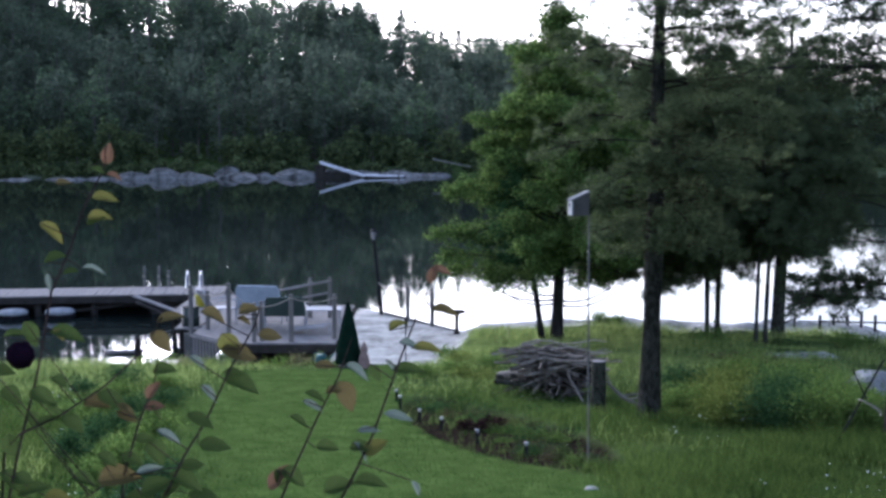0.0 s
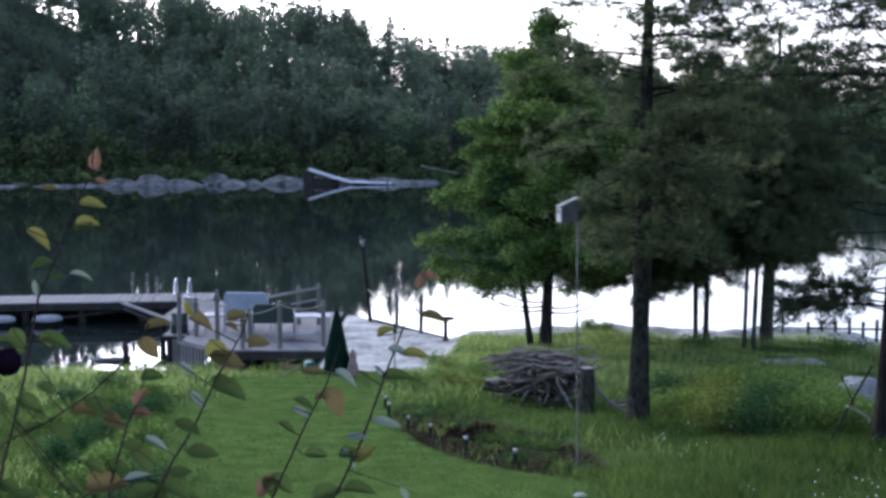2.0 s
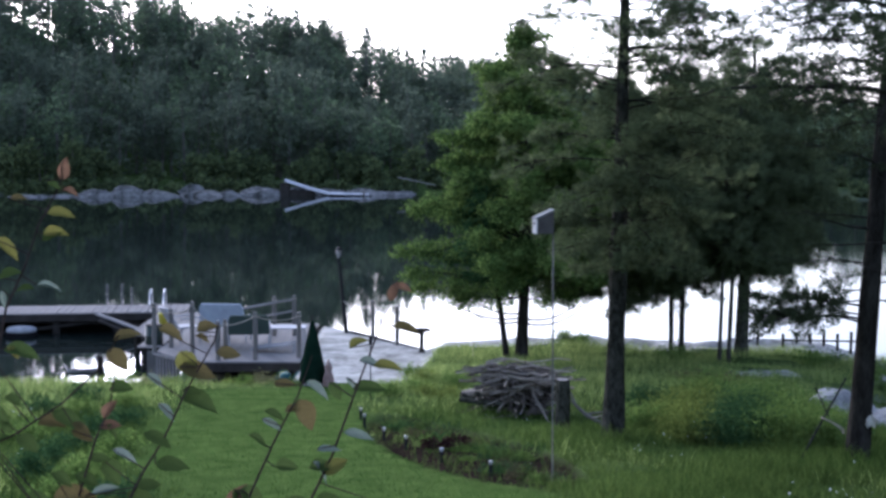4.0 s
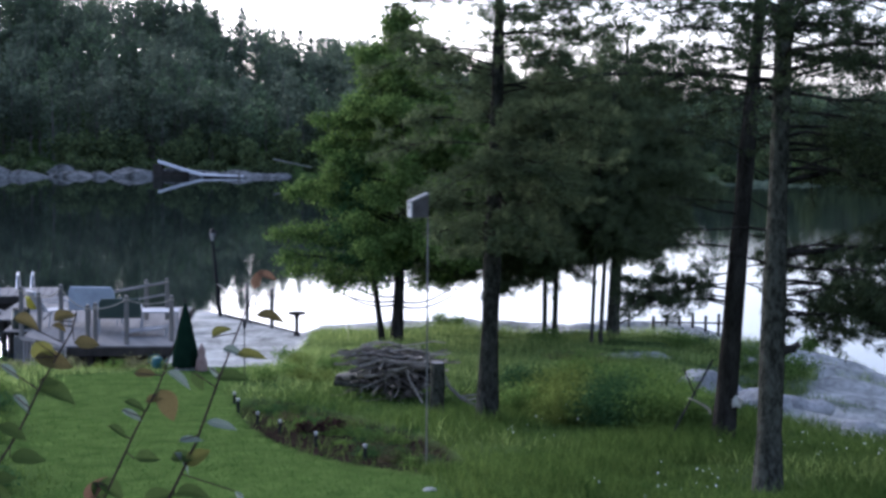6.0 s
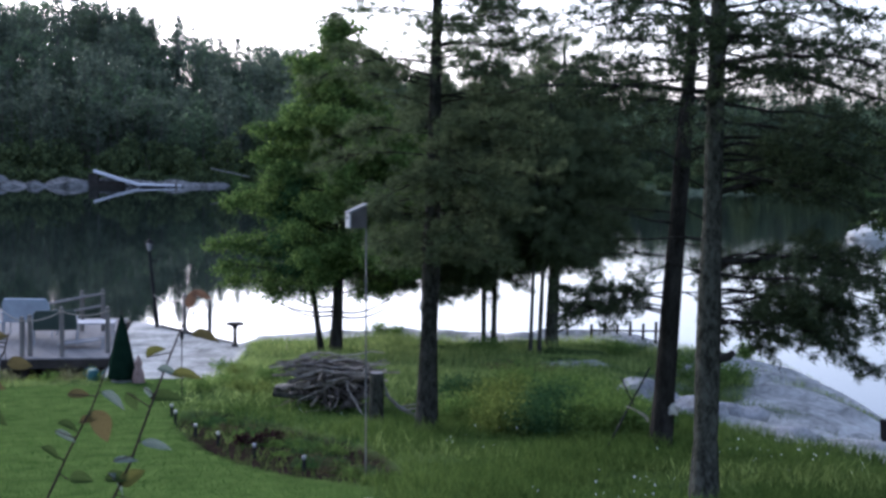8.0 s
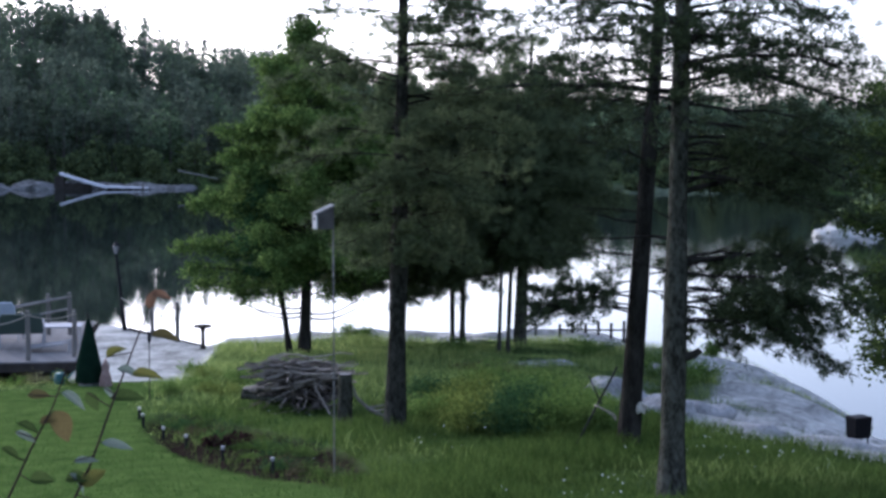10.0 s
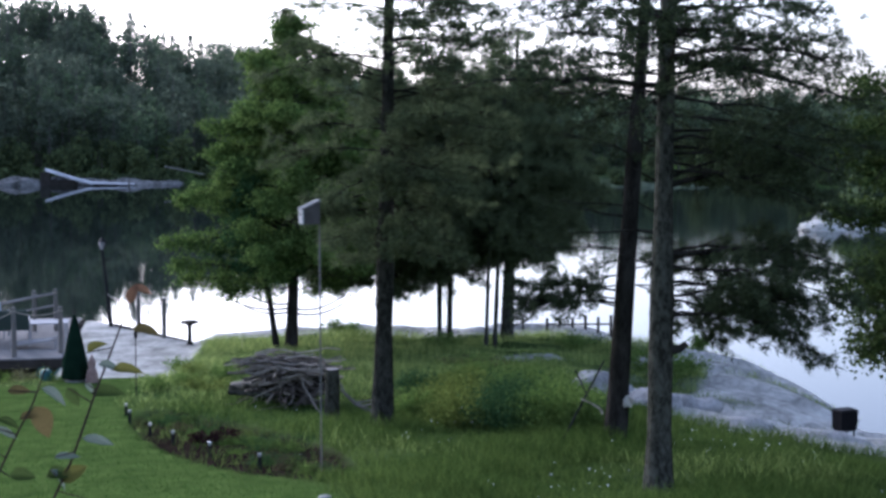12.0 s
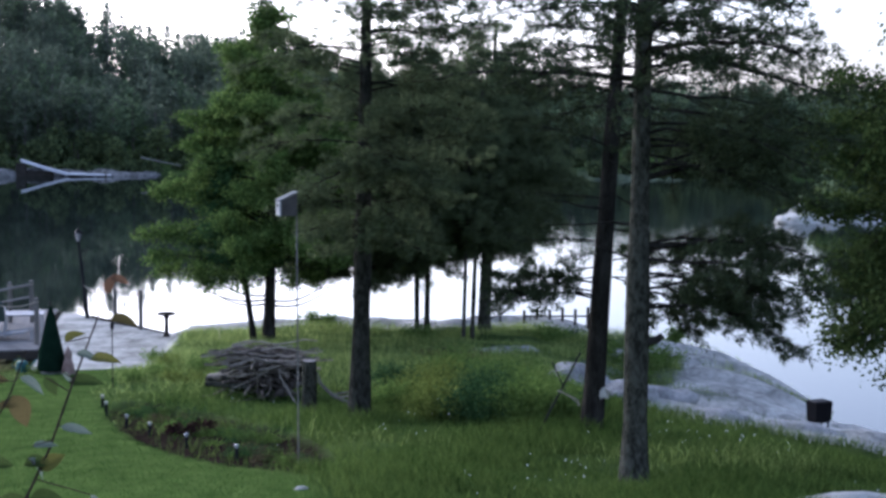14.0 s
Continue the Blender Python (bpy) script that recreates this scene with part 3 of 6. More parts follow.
pine(4.62, 12.28, 8.2, 0.128, (0.06, 0.1), (-0.01, 0, 0), (0.46, 1.0), 2.1, 54, 42, "tall pine with scaly bark and a broken branch stub", sparse_top=0.2, profile=even_shape, tufts=0.5, blades=13, needle=M_needle_backlit, clumped=True, leaf=0.075,
     extra=((3.0, 2, 1.95, 0.34, 0.75, 1.5), (3.15, 14, 1.7, 0.25, 0.5, 2.3), (3.2, -14, 1.75, 0.22, 0.5, 2.3), (3.35, 6, 1.5, 0.2, 0.4, 2.3), (3.45, 30, 1.8, 0.2, 0.5, 2.3), (3.5, -30, 1.7, 0.2, 0.5, 2.3), (3.3, -48, 1.4, 0.2, 0.4, 1.3),
            (2.42, 4, 1.95, 0.08, 0.42, 3.0), (2.32, -18, 1.77, 0.06, 0.45, 3.0), (2.36, 24, 1.77, 0.06, 0.42, 3.0), (2.15, 8, 1.59, 0.12, 0.5, 3.0), (2.1, -34, 1.42, 0.1, 0.5, 3.0), (2.2, 42, 1.42, 0.1, 0.45, 3.0), (1.95, -8, 1.53, 0.1, 0.5, 3.0), (1.98, 18, 1.36, 0.15, 0.5, 3.0), (1.78, 2, 1.59, 0.2, 0.95, 3.0), (1.82, -22, 1.36, 0.2, 0.9, 3.0), (1.8, 28, 1.18, 0.15, 0.7, 3.0),
            (3.6, 12, 1.85, 0.15, 0.4, 1.2), (3.7, -20, 1.85, 0.15, 0.4, 1.2), (3.95, -6, 1.85, 0.12, 0.3, 1.1), (4.15, 18, 1.85, 0.12, 0.3, 1.0), (4.5, 8, 1.85, 0.1, 0.3, 0.9), (4.8, -12, 1.85, 0.1, 0.3, 0.8),
            (3.15, 178, 0.42, 0.3, -0.5, 0), (2.78, 186, 0.45, 0.4, -0.2, 0), (2.25, 176, 0.62, 0.35, 0.0, 0), (2.6, 165, 0.9, 0.05, 0.2, 0), (4.0, 180, 2.0, 0.1, 0.2, 1.0), (4.3, 0, 2.2, 0.1, 0.4, 1.1)))
# leafy tree that reaches in over the granite slope
broadleaf(9.4, 14.6, 6.0, 0.10, (0.1, 0), (0.24, 1.0), 1.75, 84, 51, "broadleaf tree with drooping dark leaves over the granite", 2.1, 0.034, M_leaf_olive, lambda t: 0.6 + 0.4 * math.sin(math.pi * t), droop=0.9,
          extra=((2.1, 172, 1.5, 0.05, 0.5), (2.25, 195, 1.4, 0.05, 0.5), (2.4, 182, 1.6, 0.1, 0.6), (2.0, 150, 1.4, 0.0, 0.4), (2.6, 160, 1.5, 0.1, 0.6), (2.7, 205, 1.6, 0.1, 0.6), (2.9, 178, 1.7, 0.1, 0.6)))

# ---- far woods ----
def far_woods(seed=5):
    rng = np.random.default_rng(seed)
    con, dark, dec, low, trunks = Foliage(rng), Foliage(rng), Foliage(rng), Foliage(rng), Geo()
    spots = []
    for row, (d0, d1, n) in enumerate(((3, 8, 190), (8, 18, 220), (18, 34, 250), (34, 60, 420), (60, 95, 620))):
        for k in range(n):
            x = rng.uniform(-95, 130)
            spots.append((x, float(far_shore(x)) + rng.uniform(d0, d1), row))
    for k in range(260):
        x = rng.uniform(-70, 75)
        spots.append((x, float(far_shore(x)) + rng.uniform(0.2, 3.2), -1))
    for k in range(130):
        y = rng.uniform(78, 96)
        spots.append((0.52 * y + rng.uniform(1.5, 30), y, 5))
    for k in range(40):
        spots.append((rng.uniform(37.5, 60), rng.uniform(75.6, 79), -1))
    for x, y, row in spots:
        z = gz(x, y) - 0.3
        if z < -0.25:
            continue
        kind = rng.random()
        h = rng.uniform(6.0, 9.0) * (1.2 if rng.random() < 0.15 else 1.0) + 0.6 * row
        if x > 20:
            h *= 0.8
        if x < -12:
            h *= 1.18
        if x < -56:
            h *= 1.25
        if row == -1:
            h = rng.uniform(0.6, 1.7)
        if row == 0:
            h *= rng.uniform(0.22, 0.6)
        if row == 5:
            h, kind = rng.uniform(3.6, 6.0), 0.5 + 0.5 * kind
        trunks.tube([(x, y, z), (x + 0.02 * h * math.sin(x * 7), y, z + h * 0.95)], [0.16, 0.03], 4, False)
        if kind < 0.74 and row > 0:
            if rng.random() < 0.6:
                # pine: separate clouds of needles round the upper stem
                cl = []
                for i in range(rng.integers(8, 13)):
                    t = 0.30 + 0.68 * (i + rng.uniform(0, 1)) / 11
                    a, q = rng.uniform(0, 2 * math.pi), h * 0.17 * rng.uniform(0.25, 1.1) * math.sqrt(max(0.06, 1 - ((t - 0.6) / 0.42) ** 2))
                    u = rng.normal(0, 1, (24, 3)) * np.array([0.07, 0.07, 0.042]) * h * rng.uniform(0.7, 1.2)
                    cl.append(u + np.array([x + q * math.cos(a), y + q * math.sin(a), z + min(t, 0.99) * h]))
                c = np.concatenate(cl)
                d = rng.normal(0, 0.6, c.shape) + np.array([0, 0, 0.3])
            else:
                # spruce: whorls that narrow to a spire
                n, tiers = 230, rng.integers(9, 14)
                t = np.clip((rng.integers(0, tiers, n) + 0.5 + rng.normal(0, 0.16, n)) / tiers, 0.02, 1.0) ** 1.15 * 0.93 + 0.07
                r = (1 - t) ** 0.85 * h * 0.19 * np.sqrt(rng.uniform(0.1, 1, n)) + 0.05
                a = rng.uniform(0, 2 * np.pi, n)
                c = np.stack([x + r * np.cos(a), y + r * np.sin(a), z + t * h - 0.12 * r], 1)
                d = np.stack([np.cos(a), np.sin(a), np.full(n, -0.2)], 1)
            # Conifers right of x = 24 take the darkened copy.
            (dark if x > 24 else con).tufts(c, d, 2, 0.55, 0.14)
        else:
            n = 170
            u = rng.normal(0, 1, (n, 3))
            u /= np.linalg.norm(u, axis=1)[:, None]
            rad = rng.uniform(0.55, 1, (n, 1)) * (1 + 0.25 * np.sin(3 * u[:, :1] * 2 + 5 * u[:, 2:3] + x))
            c = np.array([x, y, z + h * 0.55]) + u * rad * np.array([h * 0.24, h * 0.24, h * 0.42])
            (dec if row > 0 else low).leaves(c, 0.26, 0.25, 4)
    top = new("far_woods")
    tagged(top, "dense mixed conifer and broadleaf woods on the far shore", "woods", kind="stuff")
    for nm, me in (("conifer_crowns", con.mesh("conifer_crowns", M_far_con)), ("dimmed_conifer_crowns", dark.mesh("dimmed_conifer_crowns", M_far_dimmed)), ("shrubs", low.mesh("shrubs", M_far_shrub)), ("broadleaf_crowns", dec.mesh("broadleaf_crowns", M_far_dec)), ("trunks", trunks.mesh("trunks", M_far_trunk))):
        tagged(put(nm, me, top), kind="stuff")


far_woods()

# ---- grass, meadow, flowers ----
M_lawn = material("lawn_grass", (0.0415, 0.083, 0.017), (0.083, 0.141, 0.032), 0.9, 0.9, 0, 14, island=0.35, trans=0.25)
M_meadow = material("meadow_grass", (0.033, 0.062, 0.013), (0.108, 0.152, 0.036), 0.7, 0.9, 0, 5, island=0.6, trans=0.35)
M_pale_grass = material("pale_meadow_grass", (0.12, 0.168, 0.044), (0.29, 0.35, 0.11), 0.9, 0.9, 0, 6, island=0.6, trans=0.5)
M_petal = tinted("white_petals", (0.68, 0.68, 0.663), 0.6)


def blades(name, x, y, height, width, mat, label, rng, lean=0.35):
    """Grass as one sheet of bent blades rooted on the ground."""
    n = len(x)
    base = np.stack([x, y, ground(x, y) - 0.01], 1)
    a = rng.uniform(0, 2 * np.pi, n)
    side = np.stack([np.cos(a), np.sin(a), np.zeros(n)], 1) * width[:, None]
    b = rng.uniform(0, 2 * np.pi, n)
    tip = np.stack([np.cos(b), np.sin(b), np.zeros(n)], 1) * (height * lean * rng.uniform(0.2, 1.4, n))[:, None]
    up = np.array([0, 0, 1.0]) * height[:, None]
    v = np.stack([base - side, base + side, base + side * 0.7 + tip * 0.35 + up * 0.6, base - side * 0.7 + tip * 0.35 + up * 0.6, base + tip + up], 1).reshape(-1, 3)
    k = 5 * np.arange(n)[:, None]
    me = bpy.data.meshes.new(name)
    me.from_pydata(v.tolist(), [], (k + np.array([[0, 1, 2, 3]])).tolist() + (k + np.array([[3, 2, 4]])).tolist())
    me.materials.append(mat)
    tagged(new(name, me), label, "grass", kind="stuff")


def scatter(rng, n, keep, near=1.6):
    """Spots in the near land, denser towards the eye."""
    y = 8.5 + 27 * rng.uniform(0, 1, n) ** near
    x = -0.36 * y + rng.uniform(0, 1, n) * 1.02 * y
    ok = rng.uniform(0, 1, n) < keep(x, y)
    return x[ok], y[ok]


rng = np.random.default_rng(77)
lx, ly = scatter(rng, 420000, lambda x, y: lawn_mask(x, y) * (1 - rock_mask(x, y)) * (bed_mask(x, y) < 0) * (y < 25.6), 1.3)
blades("lawn_grass", lx, ly, rng.uniform(0.022, 0.05, len(lx)), np.full(len(lx), 0.0028), M_lawn, "short mown green lawn", rng, 0.6)


def meadow_keep(x, y):
    wild = (1 - lawn_mask(x, y)) * (1 - rock_mask(x, y)) * np.where(bed_mask(x, y) < 0.02, 1.0, np.where(y > 17.6, 0.45, 0.12)) * (ground(x, y) > 0.08)
    return wild * (0.55 + 0.45 * np.clip(bumps(x, y, 0.8, 9.0) + 0.5, 0, 1))


mx, my = scatter(rng, 420000, meadow_keep, 1.35)
tall = 0.07 + 0.15 * np.clip(0.5 + bumps(mx, my, 0.9, 3.0), 0, 1) * smooth(-1, 1.2, mx + 0.2) + 0.06 * smooth(-3, -4, mx)
tall = tall * (1 + 0.9 * smooth(0.35, 0.9, 1 - ((mx - 5.0) / 1.6) ** 2 - ((my - 19.3) / 2.2) ** 2))
# Paler up the mound: yellower grass and its brighter light, both in the colour.
pale = rng.uniform(0, 1, len(mx)) < 0.85 * smooth(19.5, 25, my) + 0.25 * smooth(0.25, 0.6, bumps(mx, my, 1.6, 8.1))
blades("pale_meadow_grass", mx[pale], my[pale], (tall * rng.uniform(0.7, 1.5, len(mx)))[pale], rng.uniform(0.003, 0.006, pale.sum()), M_pale_grass, "long pale yellow-green meadow grass", rng, 0.8)
mx, my, tall = mx[~pale], my[~pale], tall[~pale]
blades("meadow_grass", mx, my, tall * rng.uniform(0.55, 1.3, len(mx)), rng.uniform(0.003, 0.006, len(mx)), M_meadow, "long wild meadow grass, uncut and uneven", rng, 0.8)

# white daisies in the long grass
fx, fy = scatter(rng, 3400, lambda x, y: 0.7 * (1 - lawn_mask(x, y)) * (1 - rock_mask(x, y)) * (bed_mask(x, y) < 0) * (y < 19) * (ground(x, y) > 0.2) * np.maximum(1.0 * (bumps(x, y, 0.9, 4.4) > 0.4), np.maximum(1.0 * (((x - 5.9) / 0.9) ** 2 + ((y - 13.4) / 1.0) ** 2 < 1), 1.0 * (((x + 3.1) / 0.6) ** 2 + ((y - 11.3) / 1.2) ** 2 < 1))), 1.2)
vs, fs = [], []
for x, y in zip(fx, fy):
    z, r, k = gz(x, y) + rng.uniform(0.16, 0.36), rng.uniform(0.005, 0.012), len(vs)
    nrm = Vector((rng.normal(0, 0.5), -0.7 + rng.normal(0, 0.4), 0.8)).normalized()
    u = nrm.cross(Vector((0.3, 0.2, 1))).normalized()
    w = nrm.cross(u)
    vs.append(Vector((x, y, z)) + nrm * 0.004)
    for s in range(8):
        q = 2 * math.pi * s / 8
        vs.append(Vector((x, y, z)) + (u * math.cos(q) + w * math.sin(q)) * r * (1 if s % 2 else 0.7))
    fs += [(k, k + 1 + s, k + 1 + (s + 1) % 8) for s in range(8)]
tagged(new("daisies", arrays_to_mesh("daisies", vs, fs, M_petal)), "small white daisies scattered in the long grass", "flower", kind="stuff")


# leafy weeds and bushes in the meadow
def leafy_clump(x, y, r, h, mat, label, seed, name="bush", leaf=0.03, n=500, category="shrub"):
    rg = np.random.default_rng(seed)
    root = thing(name, x, y, gz(x, y) - 0.03, label, category)
    st, fol = Geo(), Foliage(rg)
    cs = []
    for i in range(max(8, n // 25)):
        a, q = rg.uniform(0, 2 * np.pi), rg.uniform(0.2, 1)
        tip = Vector((r * q * math.cos(a), r * q * math.sin(a), h * (1 - 0.55 * q * q) * rg.uniform(0.7, 1.1)))
        st.tube([(tip.x * 0.25, tip.y * 0.25, 0), tip * 0.6 + Vector((0, 0, 0.1 * h)), tip], [0.005, 0.003, 0.0015], 4, False)
        for v in (0.45, 0.65, 0.85, 1.0):
            cs.append(tuple(Vector((tip.x * 0.25, tip.y * 0.25, 0)).lerp(tip, v)))
    fol.leaves(cs, leaf, 0.18 * r, max(3, n // len(cs)))
    put("stem", st.mesh("stem", mat), root)
    put("foliage", fol.mesh("foliage", mat), root)
    return root


M_weed = material("weed_leaves", (0.06, 0.105, 0.024), (0.14, 0.2, 0.048), 2, 0.7, 0, 12, island=0.4, trans=0.45)
M_yellowgreen = material("yellow_green_leaves", (0.07, 0.098, 0.02), (0.155, 0.19, 0.045), 2, 0.6, 0, 12, island=0.6, trans=0.45)
M_red_plant = material("dark_red_leaves", (0.02, 0.011, 0.011), (0.06, 0.03, 0.027), 4, 0.6, 0, 20, island=0.5, trans=0.1)
M_dry_brown = material("dry_brown_weeds", (0.05, 0.042, 0.022), (0.13, 0.105, 0.06), 2, 0.8, 0, 12, island=0.5, trans=0.2)
M_straw = material("straw_weeds", (0.12, 0.12, 0.0525), (0.24, 0.2325, 0.1275), 2, 0.8, 0, 12, island=0.5, trans=0.3)
THICKET = ((4.7, 18.3, 0.75, 0.62), (5.2, 19.4, 0.9, 0.7), (5.55, 18.6, 0.5, 0.5), (4.1, 19.4, 0.7, 0.6), (5.5, 20.8, 0.6, 0.4), (4.9, 21.6, 0.7, 0.5), (3.9, 21.2, 0.6, 0.4), (6.2, 19.6, 0.45, 0.22),
           (3.75, 17.5, 0.55, 0.42), (4.25, 17.1, 0.6, 0.5), (4.75, 16.85, 0.62, 0.56), (5.2, 16.75, 0.5, 0.5), (4.5, 17.7, 0.65, 0.6), (5.15, 17.6, 0.65, 0.6), (3.9, 18.3, 0.6, 0.5), (5.75, 17.5, 0.4, 0.25), (3.4, 18.6, 0.5, 0.36))
for i, (x, y, r, h) in enumerate(THICKET):
    sunny = i in (3, 8, 14)
    leafy_clump(x, y, r, 1.05 * h, M_yellowgreen if sunny else (M_leaf_dark, M_weed, M_weed)[i % 3], "dense yellow-green undergrowth in the long grass" if sunny else "dense dark green undergrowth in the long meadow grass", 200 + i, "undergrowth", 0.02, 3400)
for i, (x, y) in enumerate(((6.0, 25.2), (6.6, 25.6), (5.5, 25.9), (3.1, 19.9))):
    leafy_clump(x, y, 0.5, 0.16, M_dry_brown, "low dry brown weeds beside the granite outcrop", 450 + i, "weed", 0.02, 500)
leafy_clump(8.6, 28.6, 0.55, 0.4, M_weed, "low green bush beside the granite", 460, "bush", 0.03, 800)
leafy_clump(9.3, 29.4, 0.5, 0.4, M_leaf_dark, "low dark green bush beside the granite", 461, "bush", 0.03, 800)
leafy_clump(4.3, 33.2, 0.32, 0.32, M_weed, "small round green bush on the mound", 220, "bush", 0.03, 700)
leafy_clump(4.0, 33.7, 0.5, 0.34, M_leaf, "low bright green bush on the mound", 221, "bush", 0.03, 800)
leafy_clump(5.6, 28.2, 0.45, 0.4, M_weed, "low green bush in the meadow", 222, "bush", 0.03, 700)
for i, (x, y) in enumerate(((0.1, 23.6), (0.4, 22.8), (0.9, 24.3), (0.3, 25.0), (-0.3, 23.0), (0.8, 22.4), (0.1, 26.0))):
    leafy_clump(x, y, 0.35, 0.24, M_yellowgreen if i % 2 else M_weed, "yellow-green weeds beside the lawn's edge", 230 + i, "weed", 0.025, 500)
for i, (x, y, r) in enumerate(((9.9, 25.0, 0.5), (9.4, 24.6, 0.6), (9.6, 25.8, 0.5), (8.9, 25.6, 0.6), (11.2, 27.6, 0.25), (9.0, 24.0, 0.5))):
    leafy_clump(x, y, r, 0.42, M_weed, "green grassy bush growing in a crack of the granite", 240 + i, "bush", 0.03, 900)
for i in range(11):
    x, y = -5.4 + 0.34 * i, 24.9 + 0.25 * math.sin(2.3 * i)
    leafy_clump(x, y, 0.26, 0.24 + 0.05 * math.sin(1.7 * i), (M_yellowgreen, M_weed, M_straw)[i % 3], "tall pale weeds in front of the deck", 330 + i, "weed", 0.018, 420)
for i in range(20):
    y = 10.2 + 0.62 * i
    x = np.interp(y, [5, 12, 16, 20, 25], [-1.4, -2.3, -3.2, -3.9, -3.6]) - 0.25 - 0.5 * ((i * 7) % 5) * (0.25 + 0.03 * i)
    leafy_clump(x, y, 0.34, 0.30 + 0.06 * math.sin(2.1 * i), (M_weed, M_leaf_dark, M_weed, M_leaf_dark)[i % 4], "leafy weeds in the long grass beside the lawn", 500 + i, "weed", 0.022, 900)
# flower bed
for i in range(70):
    t, o = rng.uniform(-0.92, 0.92), rng.uniform(-0.75, 0.75)
    a = radians(-73)
    w = (0.9 + 0.2 * t) * math.sqrt(1 - t * t)
    x, y = 0.6 + 3.5 * t * math.cos(a) - o * w * math.sin(a), 17.2 + 3.5 * t * math.sin(a) + o * w * math.cos(a)
    if o > -0.1:
        leafy_clump(x, y, rng.uniform(0.14, 0.30), rng.uniform(0.06, 0.15), (M_leaf_olive, M_weed, M_leaf_dark, M_dry_brown, M_leaf_dark)[i % 5], "low leafy plant in the flower bed", 260 + i, "bed_plant", 0.014, 420, "plant")
for i, (x, y) in enumerate(((0.3, 17.6), (0.5, 17.4), (0.72, 17.5), (0.6, 17.8))):
    leafy_clump(x, y, 0.14, 0.17, M_red_plant, "dark red leafy plant in the flower bed", 300 + i, "bed_plant", 0.025, 350, "plant")

# ---- stones ----
M_rock_pale = material("pale_stone", (0.30, 0.29, 0.26), (0.48, 0.47, 0.43), 3, 0.9, 0.4, 20, spec=0.0)


def boulder(name, x, y, z, size, seed, mat, label, turn=0.0, rough=0.12):
    bm = bmesh.new()
    bmesh.ops.create_icosphere(bm, subdivisions=4, radius=1.0)
    off = Vector((seed * 3.7, seed * 1.3, 0))
    for v in bm.verts:
        p = v.co.copy()
        n = noise.noise(p * 1.3 + off) * 2.2 * rough + noise.noise(p * 3.5 + off) * 0.7 * rough
        c = noise.cell(p * 1.7 + off) * 0.6 * rough
        v.co = p * (1 + n + c)
        v.co = Vector((v.co.x * size[0] / 2, v.co.y * size[1] / 2, v.co.z * size[2]))
    for f in bm.faces:
        f.smooth = True
    me = bpy.data.meshes.new(name)
    bm.to_mesh(me)
    bm.free()
    me.materials.append(mat)
    return tagged(put(name, me, m=pose(x, y, z, 0, 0, turn)), label, "rock")


boulder("boulder", 6.75, 20.95, gz(6.75, 20.95) - 0.06, (1.25, 0.9, 0.42), 1, M_rock, "grey granite boulder in the long grass", 20, 0.16)
boulder("boulder", 7.4, 20.2, gz(7.4, 20.2) - 0.08, (1.1, 0.8, 0.38), 2, M_rock, "grey granite boulder in the long grass", 0, 0.16)
boulder("boulder", 8.1, 20.6, gz(8.1, 20.6) - 0.08, (1.2, 0.8, 0.3), 7, M_rock, "low grey granite boulder at the foot of the slope", 10, 0.16)
boulder("boulder", 8.9, 17.6, gz(8.9, 17.6) - 0.12, (1.6, 0.9, 0.24), 3, M_rock, "low grey ledge of granite on the slope")
boulder("boulder", 8.1, 19.0, gz(8.1, 19.0) - 0.12, (1.7, 1.0, 0.28), 4, M_rock, "low grey ledge of granite on the slope")
boulder("boulder", 7.25, 26.3, gz(7.25, 26.3) - 0.12, (1.1, 0.8, 0.26), 5, M_rock, "flat granite outcrop in the grass")
far_rng = random.Random(19)


def crag(x, y, size, seed, label, mat=M_rock_far):
    """A broken granite rock: a rough ball with flat faces split off."""
    rg = random.Random(seed)
    bm = bmesh.new()
    bmesh.ops.create_icosphere(bm, subdivisions=4, radius=1.0)
    cuts = [(Vector((rg.gauss(0, 1), rg.gauss(0, 1), rg.gauss(0.2, 0.8))).normalized(), rg.uniform(0.62, 0.92)) for k in range(13)]
    for v in bm.verts:
        p = v.co * (1 + 0.16 * noise.noise(v.co * 2.1 + Vector((seed, 0, 0))))
        for n, d in cuts:
            over = p.dot(n) - d
            if over > 0:
                p -= n * over
        p += 0.05 * noise.noise_vector(p * 5 + Vector((0, seed, 0)))
        v.co = Vector((p.x * size[0] / 1.6, p.y * size[1] / 1.6, p.z * size[2] * 1.15))
    rock = tagged(part("shore_rock", bm, mat, None), label, "rock")
    rock.matrix_basis = pose(x, y, -0.12 - 0.22 * size[2], 0, 0, rg.uniform(-25, 25))
    return rock


